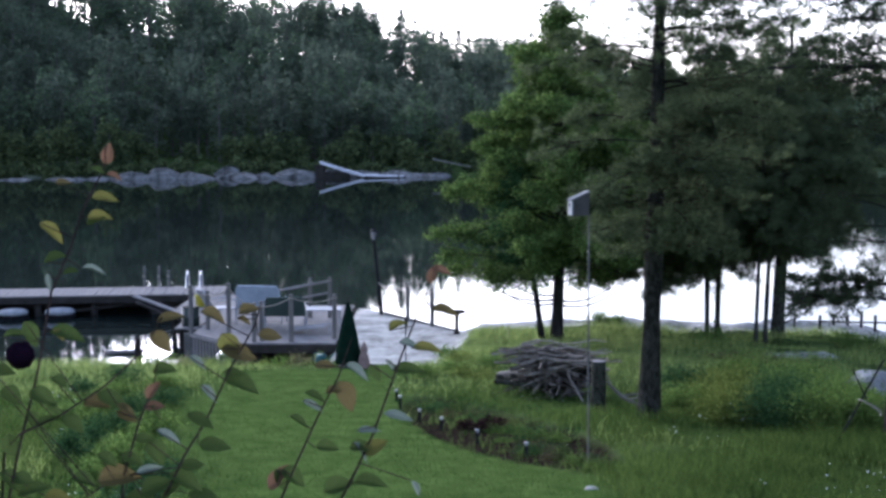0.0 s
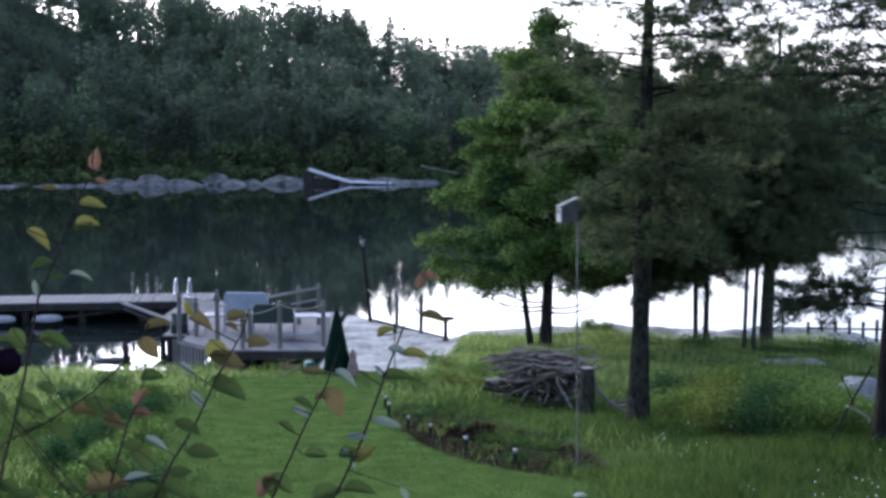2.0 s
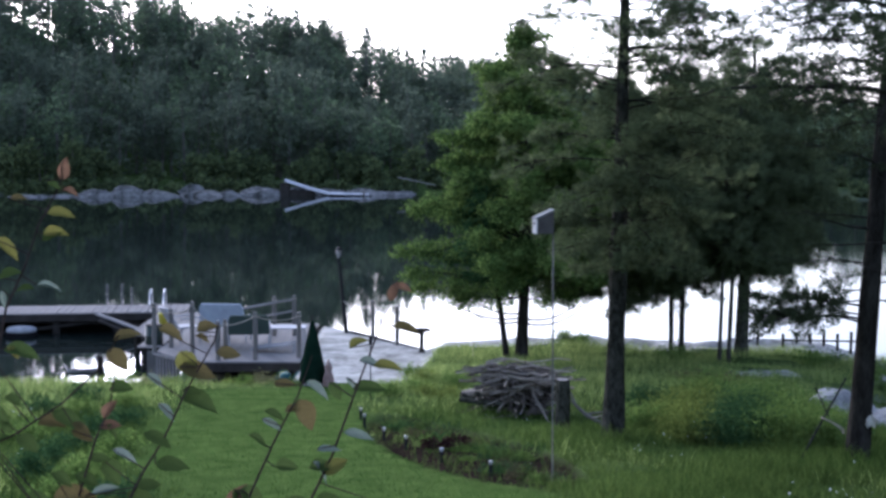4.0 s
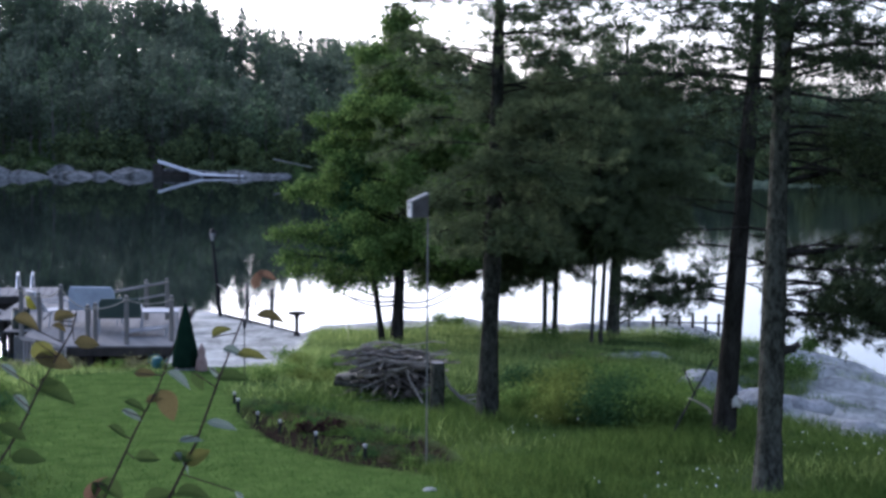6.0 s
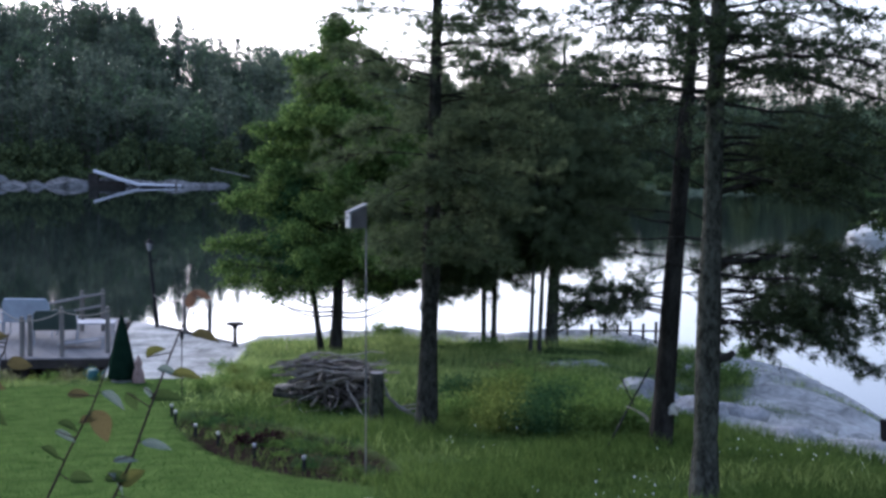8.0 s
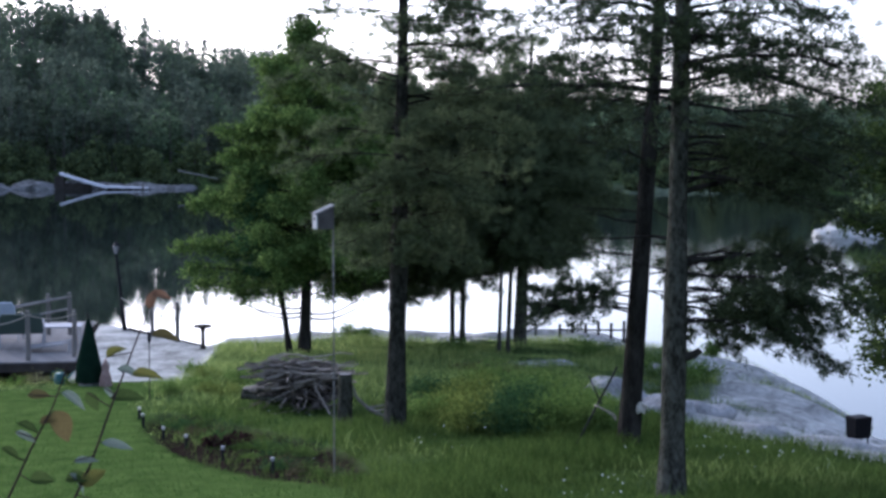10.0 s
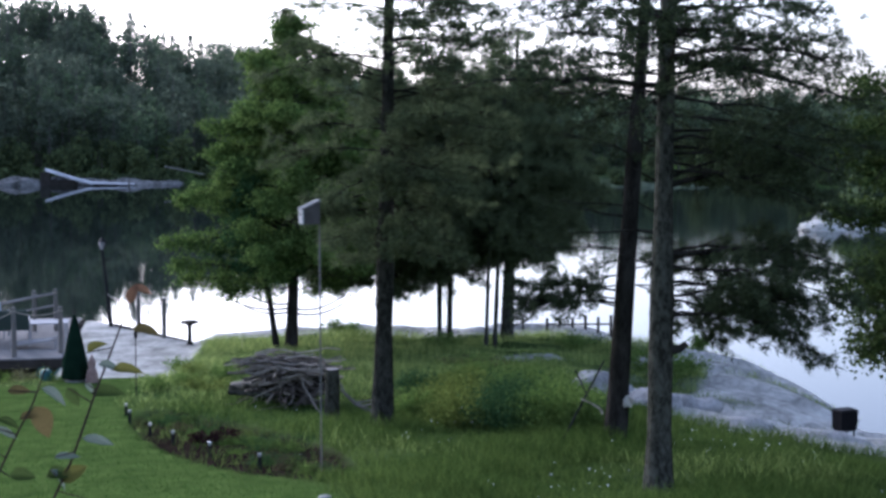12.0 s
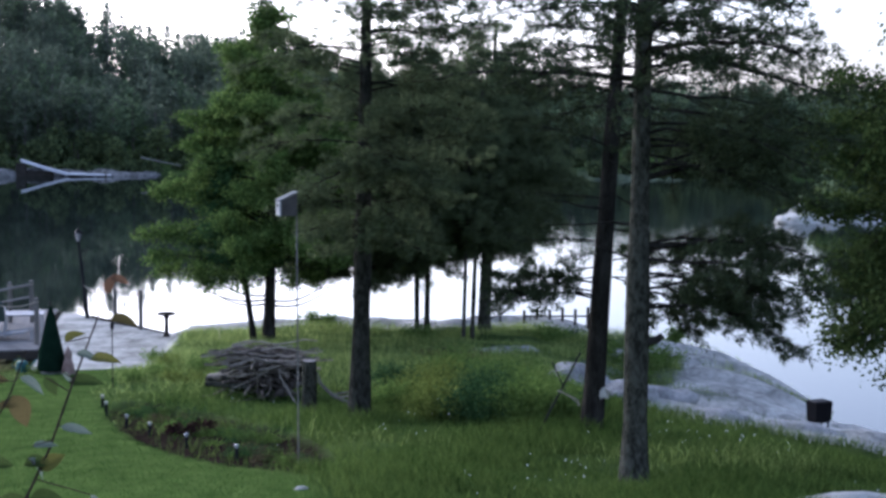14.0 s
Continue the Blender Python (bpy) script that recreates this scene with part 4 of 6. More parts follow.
for i, (x, y, w, h) in enumerate(((-39.5, 143, 3.2, 0.45), (-36.5, 144, 2.4, 0.5), (-32.4, 144, 3.4, 1.1), (-29.7, 145, 3.6, 1.7), (-26.4, 145, 3.4, 1.2), (-21.6, 148, 4.2, 0.9), (-18.2, 149, 2.6, 0.6), (-16.2, 150, 3.6, 1.3), (-11.6, 152, 3.0, 1.6), (-5.0, 151, 3.8, 1.2), (-1.8, 152, 3.4, 1.0), (-45.0, 141.5, 3.0, 0.5), (-8.6, 152, 3.2, 1.5), (-24.0, 152, 2.4, 1.8), (-0.4, 153, 2.0, 0.7), (-31.0, 146, 2.0, 1.5), (-28.0, 144, 1.6, 0.8), (-34.4, 143.5, 1.5, 0.6))):
    crag(x, y - 1.0, (1.35 * w, w, 0.85 * h), 10 + i, "pale lichen-grey granite rock at the far water's edge")
    for k in range(2):
        sz = 0.4 * w * far_rng.uniform(0.3, 1.2)
        crag(x + far_rng.uniform(-0.8, 0.8) * w, y - 2.0 + far_rng.uniform(-0.4, 1.2), (1.5 * sz, sz, 0.45 * sz), 60 + 2 * i + k, "low grey granite rock at the far water's edge")
for i, (x, y, w, h) in enumerate(((38.0, 75.0, 3.0, 1.15), (40.2, 75.2, 2.2, 0.75), (42.4, 75.4, 3.0, 0.7), (39.0, 76.4, 2.0, 1.3), (45.0, 75.2, 2.6, 0.6))):
    crag(x, y, (w, w * 0.8, h), 40 + i, "pale granite rock at the foot of the wooded bank", M_rock_pale)


# ---- jetty and deck ----
def board_set(parent, x0, x1, y0, y1, z, width, along, mat, thick=0.035, seed=1):
    """Single planks side by side; they run along x or y."""
    rg = random.Random(seed)
    meshes = []
    length = (x1 - x0) if along == "x" else (y1 - y0)
    for k in range(4):
        g = Geo()
        ln = length * (1 - 0.01 * k)
        g.box((0, 0, 0), (ln, width - 0.012, thick) if along == "x" else (width - 0.012, ln, thick), 0, 0.005)
        meshes.append(g.mesh("plank", mat))
    n = int(round(((y1 - y0) if along == "x" else (x1 - x0)) / width))
    for i in range(n):
        c = ((x0 + x1) / 2, y0 + (i + 0.5) * width) if along == "x" else (x0 + (i + 0.5) * width, (y0 + y1) / 2)
        put("plank", meshes[i % 4], parent, m=pose(c[0] + rg.uniform(-0.01, 0.01), c[1], z - thick / 2 + rg.uniform(-0.004, 0.004), 0, 0, rg.uniform(-0.15, 0.15)))


def box_part(name, parent, c, size, mat, label="", turn=0.0, bevel=0.008, tilt=None):
    g = Geo()
    g.box((0, 0, 0), size, 0, bevel)
    m = Matrix.Translation(c) @ (tilt if tilt is not None else Matrix.Rotation(turn, 4, "Z"))
    return put(name, g.mesh(name, mat), parent, label, m)


def pole_part(name, parent, a, b, r, mat, sides=10, label="", r2=None):
    g = Geo()
    a, b = Vector(a), Vector(b)
    g.tube([a, a.lerp(b, 0.5), b], [r, (r + (r2 or r)) / 2, r2 or r], sides)
    return put(name, g.mesh(name, mat, False), parent, label)


deck = thing("deck", 0, 0, 0, "weathered grey plank deck over the water with dark fascia", "deck")
board_set(deck, -6.0, -2.45, 32.05, 37.15, 0.6, 0.15, "x", M_wood, seed=3)
for i in range(10):
    py = 30.62 + 0.15 * i
    x0 = -5.95 + 0.78 * (32.0 - py)
    box_part("plank", deck, ((x0 - 2.45) / 2, py, 0.5825), (-2.45 - x0, 0.138, 0.035), M_wood, bevel=0.005)
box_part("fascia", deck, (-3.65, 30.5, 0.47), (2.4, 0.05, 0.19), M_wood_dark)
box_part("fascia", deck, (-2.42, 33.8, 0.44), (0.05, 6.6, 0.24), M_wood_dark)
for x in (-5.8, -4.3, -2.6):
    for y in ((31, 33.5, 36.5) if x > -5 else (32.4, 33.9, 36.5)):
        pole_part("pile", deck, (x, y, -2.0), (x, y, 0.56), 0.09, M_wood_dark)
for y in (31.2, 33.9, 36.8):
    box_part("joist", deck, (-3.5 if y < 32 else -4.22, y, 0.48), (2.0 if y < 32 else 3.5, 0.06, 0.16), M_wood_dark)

skirt = thing("slatted_skirt", -5.98, 31.95, 0.0, "pale upright slats closing the side of the deck", "skirt", turn=-52)
box_part("panel", skirt, (-0.10, 0.02, 0.16), (0.32, 0.03, 0.9), M_post, "broad weathered panel", turn=radians(52))
for i in range(13):
    box_part("slat", skirt, (0.15 + 0.155 * i, -0.03, 0.26), (0.07, 0.025, 0.6), M_wood)
box_part("rail", skirt, (1.08, -0.06, 0.57), (2.1, 0.03, 0.07), M_wood)
box_part("rail", skirt, (1.08, -0.06, 0.02), (2.1, 0.03, 0.07), M_wood)

walkway = thing("walkway", 0, 0, 0, "grey plank walkway between the deck and the jetty", "walkway")
board_set(walkway, -7.3, -5.7, 37.2, 39.75, 0.58, 0.15, "x", M_wood, seed=4)
board_set(walkway, -7.3, -6.05, 35.0, 37.25, 0.57, 0.15, "x", M_wood, seed=5)
board_set(walkway, -6.62, -6.05, 33.05, 35.0, 0.57, 0.15, "x", M_wood, seed=7)
pole_part("pile", walkway, (-6.5, 33.3, -2.0), (-6.5, 33.3, 0.54), 0.07, M_wood_dark)
for x in (-7.2, -5.8):
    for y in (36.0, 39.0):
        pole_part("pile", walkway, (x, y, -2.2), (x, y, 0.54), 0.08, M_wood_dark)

jetty = thing("jetty", 0, 0, 0, "long weathered grey plank jetty on dark timber piles", "jetty")
board_set(jetty, -17.0, -6.6, 39.8, 41.8, 0.6, 0.2, "y", M_wood, seed=6)
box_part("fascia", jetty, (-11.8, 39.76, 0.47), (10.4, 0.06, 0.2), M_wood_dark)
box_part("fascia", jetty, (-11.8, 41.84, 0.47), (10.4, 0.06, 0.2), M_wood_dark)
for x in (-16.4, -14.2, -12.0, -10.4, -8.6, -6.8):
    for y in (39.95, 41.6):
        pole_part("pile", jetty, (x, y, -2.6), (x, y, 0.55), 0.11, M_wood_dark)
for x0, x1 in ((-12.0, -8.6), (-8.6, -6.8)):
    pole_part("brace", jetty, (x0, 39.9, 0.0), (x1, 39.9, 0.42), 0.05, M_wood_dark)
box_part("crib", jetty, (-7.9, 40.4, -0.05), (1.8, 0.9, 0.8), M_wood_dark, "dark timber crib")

# Dark sheet added behind the piles to keep the shaded gap below black.
box_part("dark_backing", jetty, (-11.8, 41.75, 0.1), (10.2, 0.05, 0.75), M_wood_dark)
jetty.matrix_basis = pose(-6.6, 41, 0) @ pose(0, 0, 0, 0, 0, 7) @ pose(6.6, -41, 0)

M_float = material("grey_white_plastic", (0.18, 0.185, 0.19), (0.32, 0.325, 0.335), 6, 0.7, 0.05, 60, spec=0.1)
M_black = material("black_rubber", (0.006, 0.006, 0.007), (0.011, 0.011, 0.012), 6, 0.9, 0.1, 60, spec=0.05)
for x, y in ((-12.4, 38.75), (-11.1, 38.95)):
    fl = thing("dock_float", x, y, 0.0, "pale plastic float with a black base moored at the jetty", "float", "floats at the jetty")
    g = Geo()
    g.lathe([(0.36, 0.10), (0.43, 0.13), (0.43, 0.2), (0.34, 0.26), (0.12, 0.29)], 14)
    put("shell", g.mesh("shell", M_float, True), fl)
    g = Geo()
    g.lathe([(0.40, -0.2), (0.46, -0.15), (0.46, 0.08), (0.42, 0.12)], 14)
    put("base", g.mesh("base", M_black), fl)


def post(x, y, z, h, r=0.055, label="square-cut grey wooden post on the deck", group="deck posts", mat=None):
    root = thing("deck_post", x, y, z, label, "post", group)
    g = Geo()
    g.tube([(0, 0, -0.02), (0.004, 0, h * 0.5), (0, 0.003, h - 0.02), (0, 0, h)], [r, r, r * 0.97, r * 0.7], 8)
    put("shaft", g.mesh("shaft", mat or M_post), root)
    g = Geo()
    g.lathe([(r * 1.12, h - 0.10), (r * 1.12, h - 0.075)], 8)
    put("rope_tie", g.mesh("rope_tie", M_rope), root)
    return root


M_rope = tinted("hemp_rope", (0.30, 0.27, 0.22), 0.9)
POSTS = ((-6.01, 32.04, 1.15), (-5.72, 32.67, 0.95), (-5.0, 31.34, 1.28), (-4.33, 30.76, 0.9), (-4.18, 30.9, 0.92), (-3.48, 30.76, 1.1), (-2.52, 31.17, 1.05), (-3.43, 34.7, 1.02), (-2.92, 34.7, 1.05), (-0.9, 34.4, 1.0), (-0.27, 33.3, 0.97))
for x, y, h in POSTS:
    post(x, y, 0.6 if x < -2.4 else gz(x, y), h)


def rope(a, b, sag, label="thin rope slung between the deck posts"):
    a, b = Vector(a), Vector(b)
    g = Geo()
    g.tube([a.lerp(b, i / 10) - Vector((0, 0, sag * 4 * (i / 10) * (1 - i / 10))) for i in range(11)], [0.014] * 11, 5)
    tagged(put("rope", g.mesh("rope", M_rope)), label, "rope", "deck ropes")


def tops(i, j, sag, drop=0.09):
    (x0, y0, h0), (x1, y1, h1) = POSTS[i], POSTS[j]
    z0, z1 = (0.6 if x0 < -2.4 else gz(x0, y0)), (0.6 if x1 < -2.4 else gz(x1, y1))
    rope((x0, y0, z0 + h0 - drop), (x1, y1, z1 + h1 - drop), sag)


for i, j, s in ((0, 1, 0.08), (1, 2, 0.1), (3, 5, 0.08), (5, 6, 0.1), (7, 8, 0.05), (9, 10, 0.12), (2, 3, 0.1)):
    tops(i, j, s)
rail = thing("hand_rail", 0, 0, 0, "weathered wooden rail sloping along the deck", "rail")
pole_part("rail", rail, (-4.75, 34.0, 1.28), (-2.92, 34.72, 1.55), 0.035, M_wood)
pole_part("rail", rail, (-4.75, 34.0, 0.98), (-2.92, 34.72, 1.25), 0.03, M_wood)
pole_part("upright", rail, (-4.75, 34.0, 0.6), (-4.75, 34.0, 1.3), 0.04, M_post)

gang = thing("gangplank", 0, 0, 0, "sloping grey plank leaning from the jetty to the walkway", "plank")
box_part("plank", gang, (-8.05, 38.6, 0.38), (1.9, 0.24, 0.05), M_wood, tilt=Euler((0, radians(16), radians(-18))).to_matrix().to_4x4())
box_part("plank", gang, (-8.0, 38.3, 0.22), (1.8, 0.2, 0.05), M_wood_dark, tilt=Euler((0, radians(18), radians(-20))).to_matrix().to_4x4())

# swimming ladder and mooring poles on the jetty
M_metal = tinted("galvanised_metal", (0.62, 0.63, 0.65), 0.3, 0.9)
ladder = thing("swim_ladder", -7.9, 41.75, 0.6, "galvanised swimming ladder hooked on the jetty", "ladder")
for dx in (0.0, 0.42):
    g = Geo()
    g.tube([(dx, -0.35, -0.02), (dx, -0.28, 0.30), (dx, -0.1, 0.46), (dx, 0.06, 0.44), (dx, 0.15, 0.2), (dx, 0.17, -1.0)], [0.022] * 6, 7)
    put("rail", g.mesh("rail", M_metal, True), ladder)
for z in (-0.3, -0.6, -0.9):
    pole_part("rung", ladder, (0, 0.17, z), (0.42, 0.17, z), 0.016, M_metal)
for x in (-9.25, -8.8, -8.5):
    mp = thing("mooring_pole", x, 41.7, 0.6, "short pale wooden mooring pole on the jetty", "pole", "mooring poles")
    pole_part("shaft", mp, (0, 0, -0.1), (0.01, 0, 0.62 if x < -8.6 else 0.5), 0.045, M_post)
    g = Geo()
    g.lathe([(0.05, 0.28), (0.05, 0.33)], 8)
    put("rope_tie", g.mesh("rope_tie", M_rope), mp)
wp = thing("water_post", -7.3, 32.0, -2.0, "old dark post standing in the shallow water", "post")
pole_part("shaft", wp, (0, 0, 0), (0.02, 0, 2.5), 0.08, M_wood_dark)
drift = thing("driftwood", -7.85, 32.6, 0.0, "pale driftwood log floating by the old post", "log")
pole_part("log", drift, (-0.35, 0, 0.03), (0.55, 0.1, 0.06), 0.055, M_wood)
pole_part("limb", drift, (-0.3, 0, 0.03), (-0.45, 0.05, 0.2), 0.02, M_wood)
M_yellow = tinted("yellow_plastic", (0.496, 0.44, 0.04), 0.45)
crate = thing("bucket", -6.66, 37.0, 0.575, "bright yellow plastic bucket on the walkway", "bucket")
g = Geo()
g.lathe([(0.13, 0), (0.165, 0.30), (0.18, 0.31), (0.18, 0.33), (0.16, 0.33), (0.125, 0.02)], 18)
pail = put("pail", g.mesh("pail", M_yellow, True), crate)
g = Geo()
g.tube([(0.17 * math.cos(a), 0.06, 0.30 + 0.14 * math.sin(a)) for a in np.linspace(0, math.pi, 9)], [0.006] * 9, 5)
put("handle", g.mesh("handle", M_metal), pail, "thin metal bail")
barrel = thing("barrel", -6.28, 33.45, 0.575, "dark drum standing on the walkway", "barrel")
g = Geo()
g.lathe([(0.2, 0), (0.225, 0.02), (0.22, 0.2), (0.232, 0.21), (0.232, 0.23), (0.22, 0.24), (0.215, 0.44), (0.2, 0.46)], 18)
drum = put("drum", g.mesh("drum", tinted("dark_green_plastic", (0.02, 0.035, 0.028), 0.5), True), barrel)
g = Geo()
g.lathe([(0.21, 0.46), (0.215, 0.48), (0.05, 0.485)], 18)
put("lid", g.mesh("lid", M_black), drum, "black lid")


def garden_chair(x, y, turn, w, back, mat, frame_mat, label, seat_h=0.40, recline=18):
    """A chair with arms: slung seat and back on a tube frame."""
    c = thing("garden_chair", x, y, 0.6, label, "chair", "chairs on the deck", turn)
    d = 0.55
    g = Geo()
    g.box((0, 0, seat_h), (w, d, 0.045), 0, 0.02)
    put("seat", g.mesh("seat", mat), c)
    t = Matrix.Translation((0, d / 2 - 0.02, seat_h)) @ Matrix.Rotation(radians(-recline), 4, "X")
    bm = bmesh.new()
    outline = [(-w / 2, 0.02), (w / 2, 0.02), (w / 2 * 0.97, back * 0.8), (w / 2 * 0.86, back), (-w / 2 * 0.86, back), (-w / 2 * 0.97, back * 0.8)]
    va = [bm.verts.new(t @ Vector((px, 0.02, pz))) for px, pz in outline]
    vb = [bm.verts.new(t @ Vector((px, 0.065, pz))) for px, pz in outline]
    bm.faces.new(va)
    bm.faces.new(vb[::-1])
    for k in range(6):
        bm.faces.new((va[k], vb[k], vb[(k + 1) % 6], va[(k + 1) % 6]))
    part("backrest", bm, mat, c)
    for sx in (-1, 1):
        g = Geo()
        g.tube([(sx * w / 2, -d / 2, 0), (sx * w / 2, -d / 2 + 0.03, seat_h + 0.2), (sx * w / 2, -d / 2 + 0.1, seat_h + 0.24), (sx * w / 2, d / 2, seat_h + 0.22)], [0.016] * 4, 6)
        put("arm", g.mesh("arm", frame_mat), c)
        pole_part("leg", c, (sx * w / 2, d / 2, 0), (sx * w / 2, d / 2 - 0.08, seat_h), 0.016, frame_mat)
        pole_part("leg", c, (sx * w / 2 * 0.98, -d / 2 + 0.06, 0), (sx * w / 2 * 0.98, -d / 2 + 0.04, seat_h), 0.016, frame_mat)
    return c


M_paleblue = material("pale_blue_grey_plastic", (0.25, 0.285, 0.33), (0.36, 0.41, 0.47), 6, 0.7, 0.05, 60, spec=0.1)
M_darkgreen = tinted("dark_green_fabric", (0.035, 0.055, 0.045), 0.9)
M_white_frame = material("white_tube", (0.22, 0.225, 0.235), (0.34, 0.345, 0.36), 6, 0.7, 0.05, 60, spec=0.08)
garden_chair(-4.56, 33.9, 172, 1.15, 0.62, M_paleblue, M_white_frame, "wide pale blue-grey garden seat on the deck")
garden_chair(-5.5, 33.6, 120, 0.55, 0.62, M_white_frame, M_white_frame, "white plastic garden chair turned aside on the deck", recline=32)
garden_chair(-3.82, 32.5, 185, 0.98, 0.5, M_darkgreen, M_white_frame, "dark green fabric garden chair on the deck")
table = thing("garden_table", -2.98, 33.3, 0.6, "low pale garden table on the deck", "table")
g = Geo()
g.box((0, 0, 0.42), (0.95, 0.7, 0.03), 0, 0.012)
put("tabletop", g.mesh("tabletop", M_white_frame), table)
for sx in (-0.4, 0.4):
    for sy in (-0.28, 0.28):
        pole_part("leg", table, (sx * 1.08, sy * 1.08, 0), (sx, sy, 0.41), 0.016, M_white_frame)
lounger = thing("folded_lounger", -3.2, 32.0, 0.6, "folded white tube lounger lying on the deck", "lounger")
for dy in (-0.2, 0.2):
    pole_part("rail", lounger, (-0.5, dy, 0.10), (0.55, dy + 0.05, 0.22), 0.016, M_white_frame)
for dx in (-0.3, 0.0, 0.3):
    pole_part("crossbar", lounger, (dx, -0.2, 0.14 + dx * 0.11), (dx, 0.22, 0.14 + dx * 0.11), 0.012, M_white_frame)
box_part("sling", lounger, (-0.05, 0, 0.13), (0.9, 0.38, 0.02), M_float, tilt=Matrix.Rotation(radians(-6.5), 4, "Y"))
for dx in (-0.45, 0.5):
    pole_part("leg", lounger, (dx, -0.2, 0), (dx, -0.2, 0.12 + dx * 0.08 + 0.03), 0.014, M_white_frame)
    pole_part("leg", lounger, (dx, 0.22, 0), (dx, 0.22, 0.12 + dx * 0.08 + 0.03), 0.014, M_white_frame)

# lamp post
M_lampmetal = material("black_painted_metal", (0.01, 0.01, 0.011), (0.018, 0.018, 0.019), 8, 0.75, 0.1, 60, spec=0.1)
M_glass = tinted("frosted_lamp_glass", (0.22, 0.225, 0.23), 0.5)
lz = gz(-1.62, 35.6)
lamp = thing("lamp_post", -1.62, 35.6, lz, "leaning dark lamp post with a pale lantern on the rock", "lamp")
pole_part("pole", lamp, (0, 0, -0.05), (-0.20, 0, 1.98), 0.062, M_lampmetal, r2=0.03)
pole_part("bracket", lamp, (-0.19, 0, 1.72), (0.02, 0, 1.74), 0.014, M_lampmetal)
g = Geo()
g.lathe([(0.03, 1.98), (0.05, 2.01), (0.085, 2.17), (0.088, 2.19)], 8, (-0.2, 0, 0))
lantern = put("lantern", g.mesh("lantern", M_glass), lamp, "pale glass lantern")
g = Geo()
g.lathe([(0.1, 2.185), (0.07, 2.23), (0.025, 2.27), (0.015, 2.3)], 8, (-0.2, 0, 0))
put("cap", g.mesh("cap", M_lampmetal), lantern, "dark metal cap")
for k in range(4):
    a = k * math.pi / 2 + 0.6
    pole_part("strut", lantern, (-0.2 + 0.06 * math.cos(a), 0.06 * math.sin(a), 1.99), (-0.2 + 0.125 * math.cos(a), 0.125 * math.sin(a), 2.22), 0.008, M_lampmetal)

rope((-1.7, 35.55, lz + 0.85), (-0.9, 34.4, gz(-0.9, 34.4) + 0.91), 0.15)
# dark strip added for the slab's dark side where the flat rock meets the water
edging = thing("dark_edge_strip", -0.62, 34.15, gz(-0.62, 34.1) - 0.06, "dark strip added along the dark water side of the flat rock", "edging", turn=-60)
for k in range(3):
    box_part("beam", edging, (-1.3 + 1.32 * k, 0.02, 0.02), (1.3, 0.14, 0.14), M_wood_dark)
# pedestal table on the rock
pt = thing("pedestal_table", 0.33, 32.1, gz(0.33, 32.1), "small round wooden pedestal table on the rock", "table")
g = Geo()
g.lathe([(0.17, 0.50), (0.21, 0.51), (0.21, 0.55), (0.19, 0.56)], 18)
put("tabletop", g.mesh("tabletop", M_wood_dark), pt)
g = Geo()
g.lathe([(0.09, -0.03), (0.08, 0.02), (0.05, 0.06), (0.045, 0.40), (0.08, 0.50)], 12)
put("pedestal", g.mesh("pedestal", M_wood_dark), pt)

# closed parasol with a small figure beside it
M_canvas = material("dark_green_canvas", (0.004, 0.011, 0.007), (0.011, 0.024, 0.015), 6, 0.95, 0.5, 40, spec=0.0)
ux, uy = -1.73, 24.5
par = thing("parasol", ux, uy, gz(ux, uy), "closed dark green parasol standing at the lawn's edge", "parasol")
g = Geo()
ring = 20
prof = [(0.215, 0.06), (0.225, 0.10), (0.20, 0.35), (0.155, 0.62), (0.10, 0.90), (0.05, 1.10), (0.012, 1.20)]
for r, z in prof:
    for s in range(ring):
        a = 2 * math.pi * s / ring
        q = r * (1 + 0.10 * math.cos(5 * a * 2 + z * 2))
        g.v.append(Vector((q * math.cos(a), q * math.sin(a), z)))
for i in range(len(prof) - 1):
    for s in range(ring):
        t = (s + 1) % ring
        g.f.append((i * ring + s, i * ring + t, (i + 1) * ring + t, (i + 1) * ring + s))
canopy = put("canopy", g.mesh("canopy", M_canvas, True), par)
pole_part("pole", par, (0, 0, -0.1), (0, 0, 1.25), 0.018, M_wood_dark)
g = Geo()
g.lathe([(0.012, 1.2), (0.026, 1.23), (0.012, 1.28)], 8)
put("finial", g.mesh("finial", M_wood_dark), canopy, "dark wooden finial")
g = Geo()
g.lathe([(0.19, -0.03), (0.19, 0.02), (0.06, 0.05)], 16)
put("base", g.mesh("base", M_rock), par)
fig = Geo()
fig.lathe([(0.10, 0), (0.115, 0.03), (0.10, 0.16), (0.075, 0.26), (0.055, 0.29), (0.07, 0.34), (0.065, 0.39), (0.03, 0.46), (0.006, 0.52)], 14)
tagged(put("garden_statue", fig.mesh("garden_statue", material("faded_pink_plaster", (0.16, 0.096, 0.08), (0.336, 0.24, 0.208), 7, 0.8, 0.2, 30), True), m=pose(-1.43, 24.3, gz(-1.43, 24.3) - 0.02)), "small faded pinkish garden figure on the lawn", "statue")
M_teal = tinted("teal_plastic", (0.025, 0.10, 0.10), 0.7)
wc = thing("watering_can", -2.25, 24.75, gz(-2.25, 24.75), "teal watering can at the lawn's edge", "watering can")
g = Geo()
g.lathe([(0.10, 0), (0.11, 0.02), (0.10, 0.18), (0.07, 0.2)], 14)
put("body", g.mesh("body", M_teal, True), wc)
pole_part("spout", wc, (0.09, 0, 0.05), (0.24, 0, 0.22), 0.016, M_teal)
g = Geo()
g.tube([(-0.09, 0, 0.05), (-0.17, 0, 0.12), (-0.13, 0, 0.22), (0.0, 0, 0.25), (0.06, 0, 0.2)], [0.01] * 5, 6)
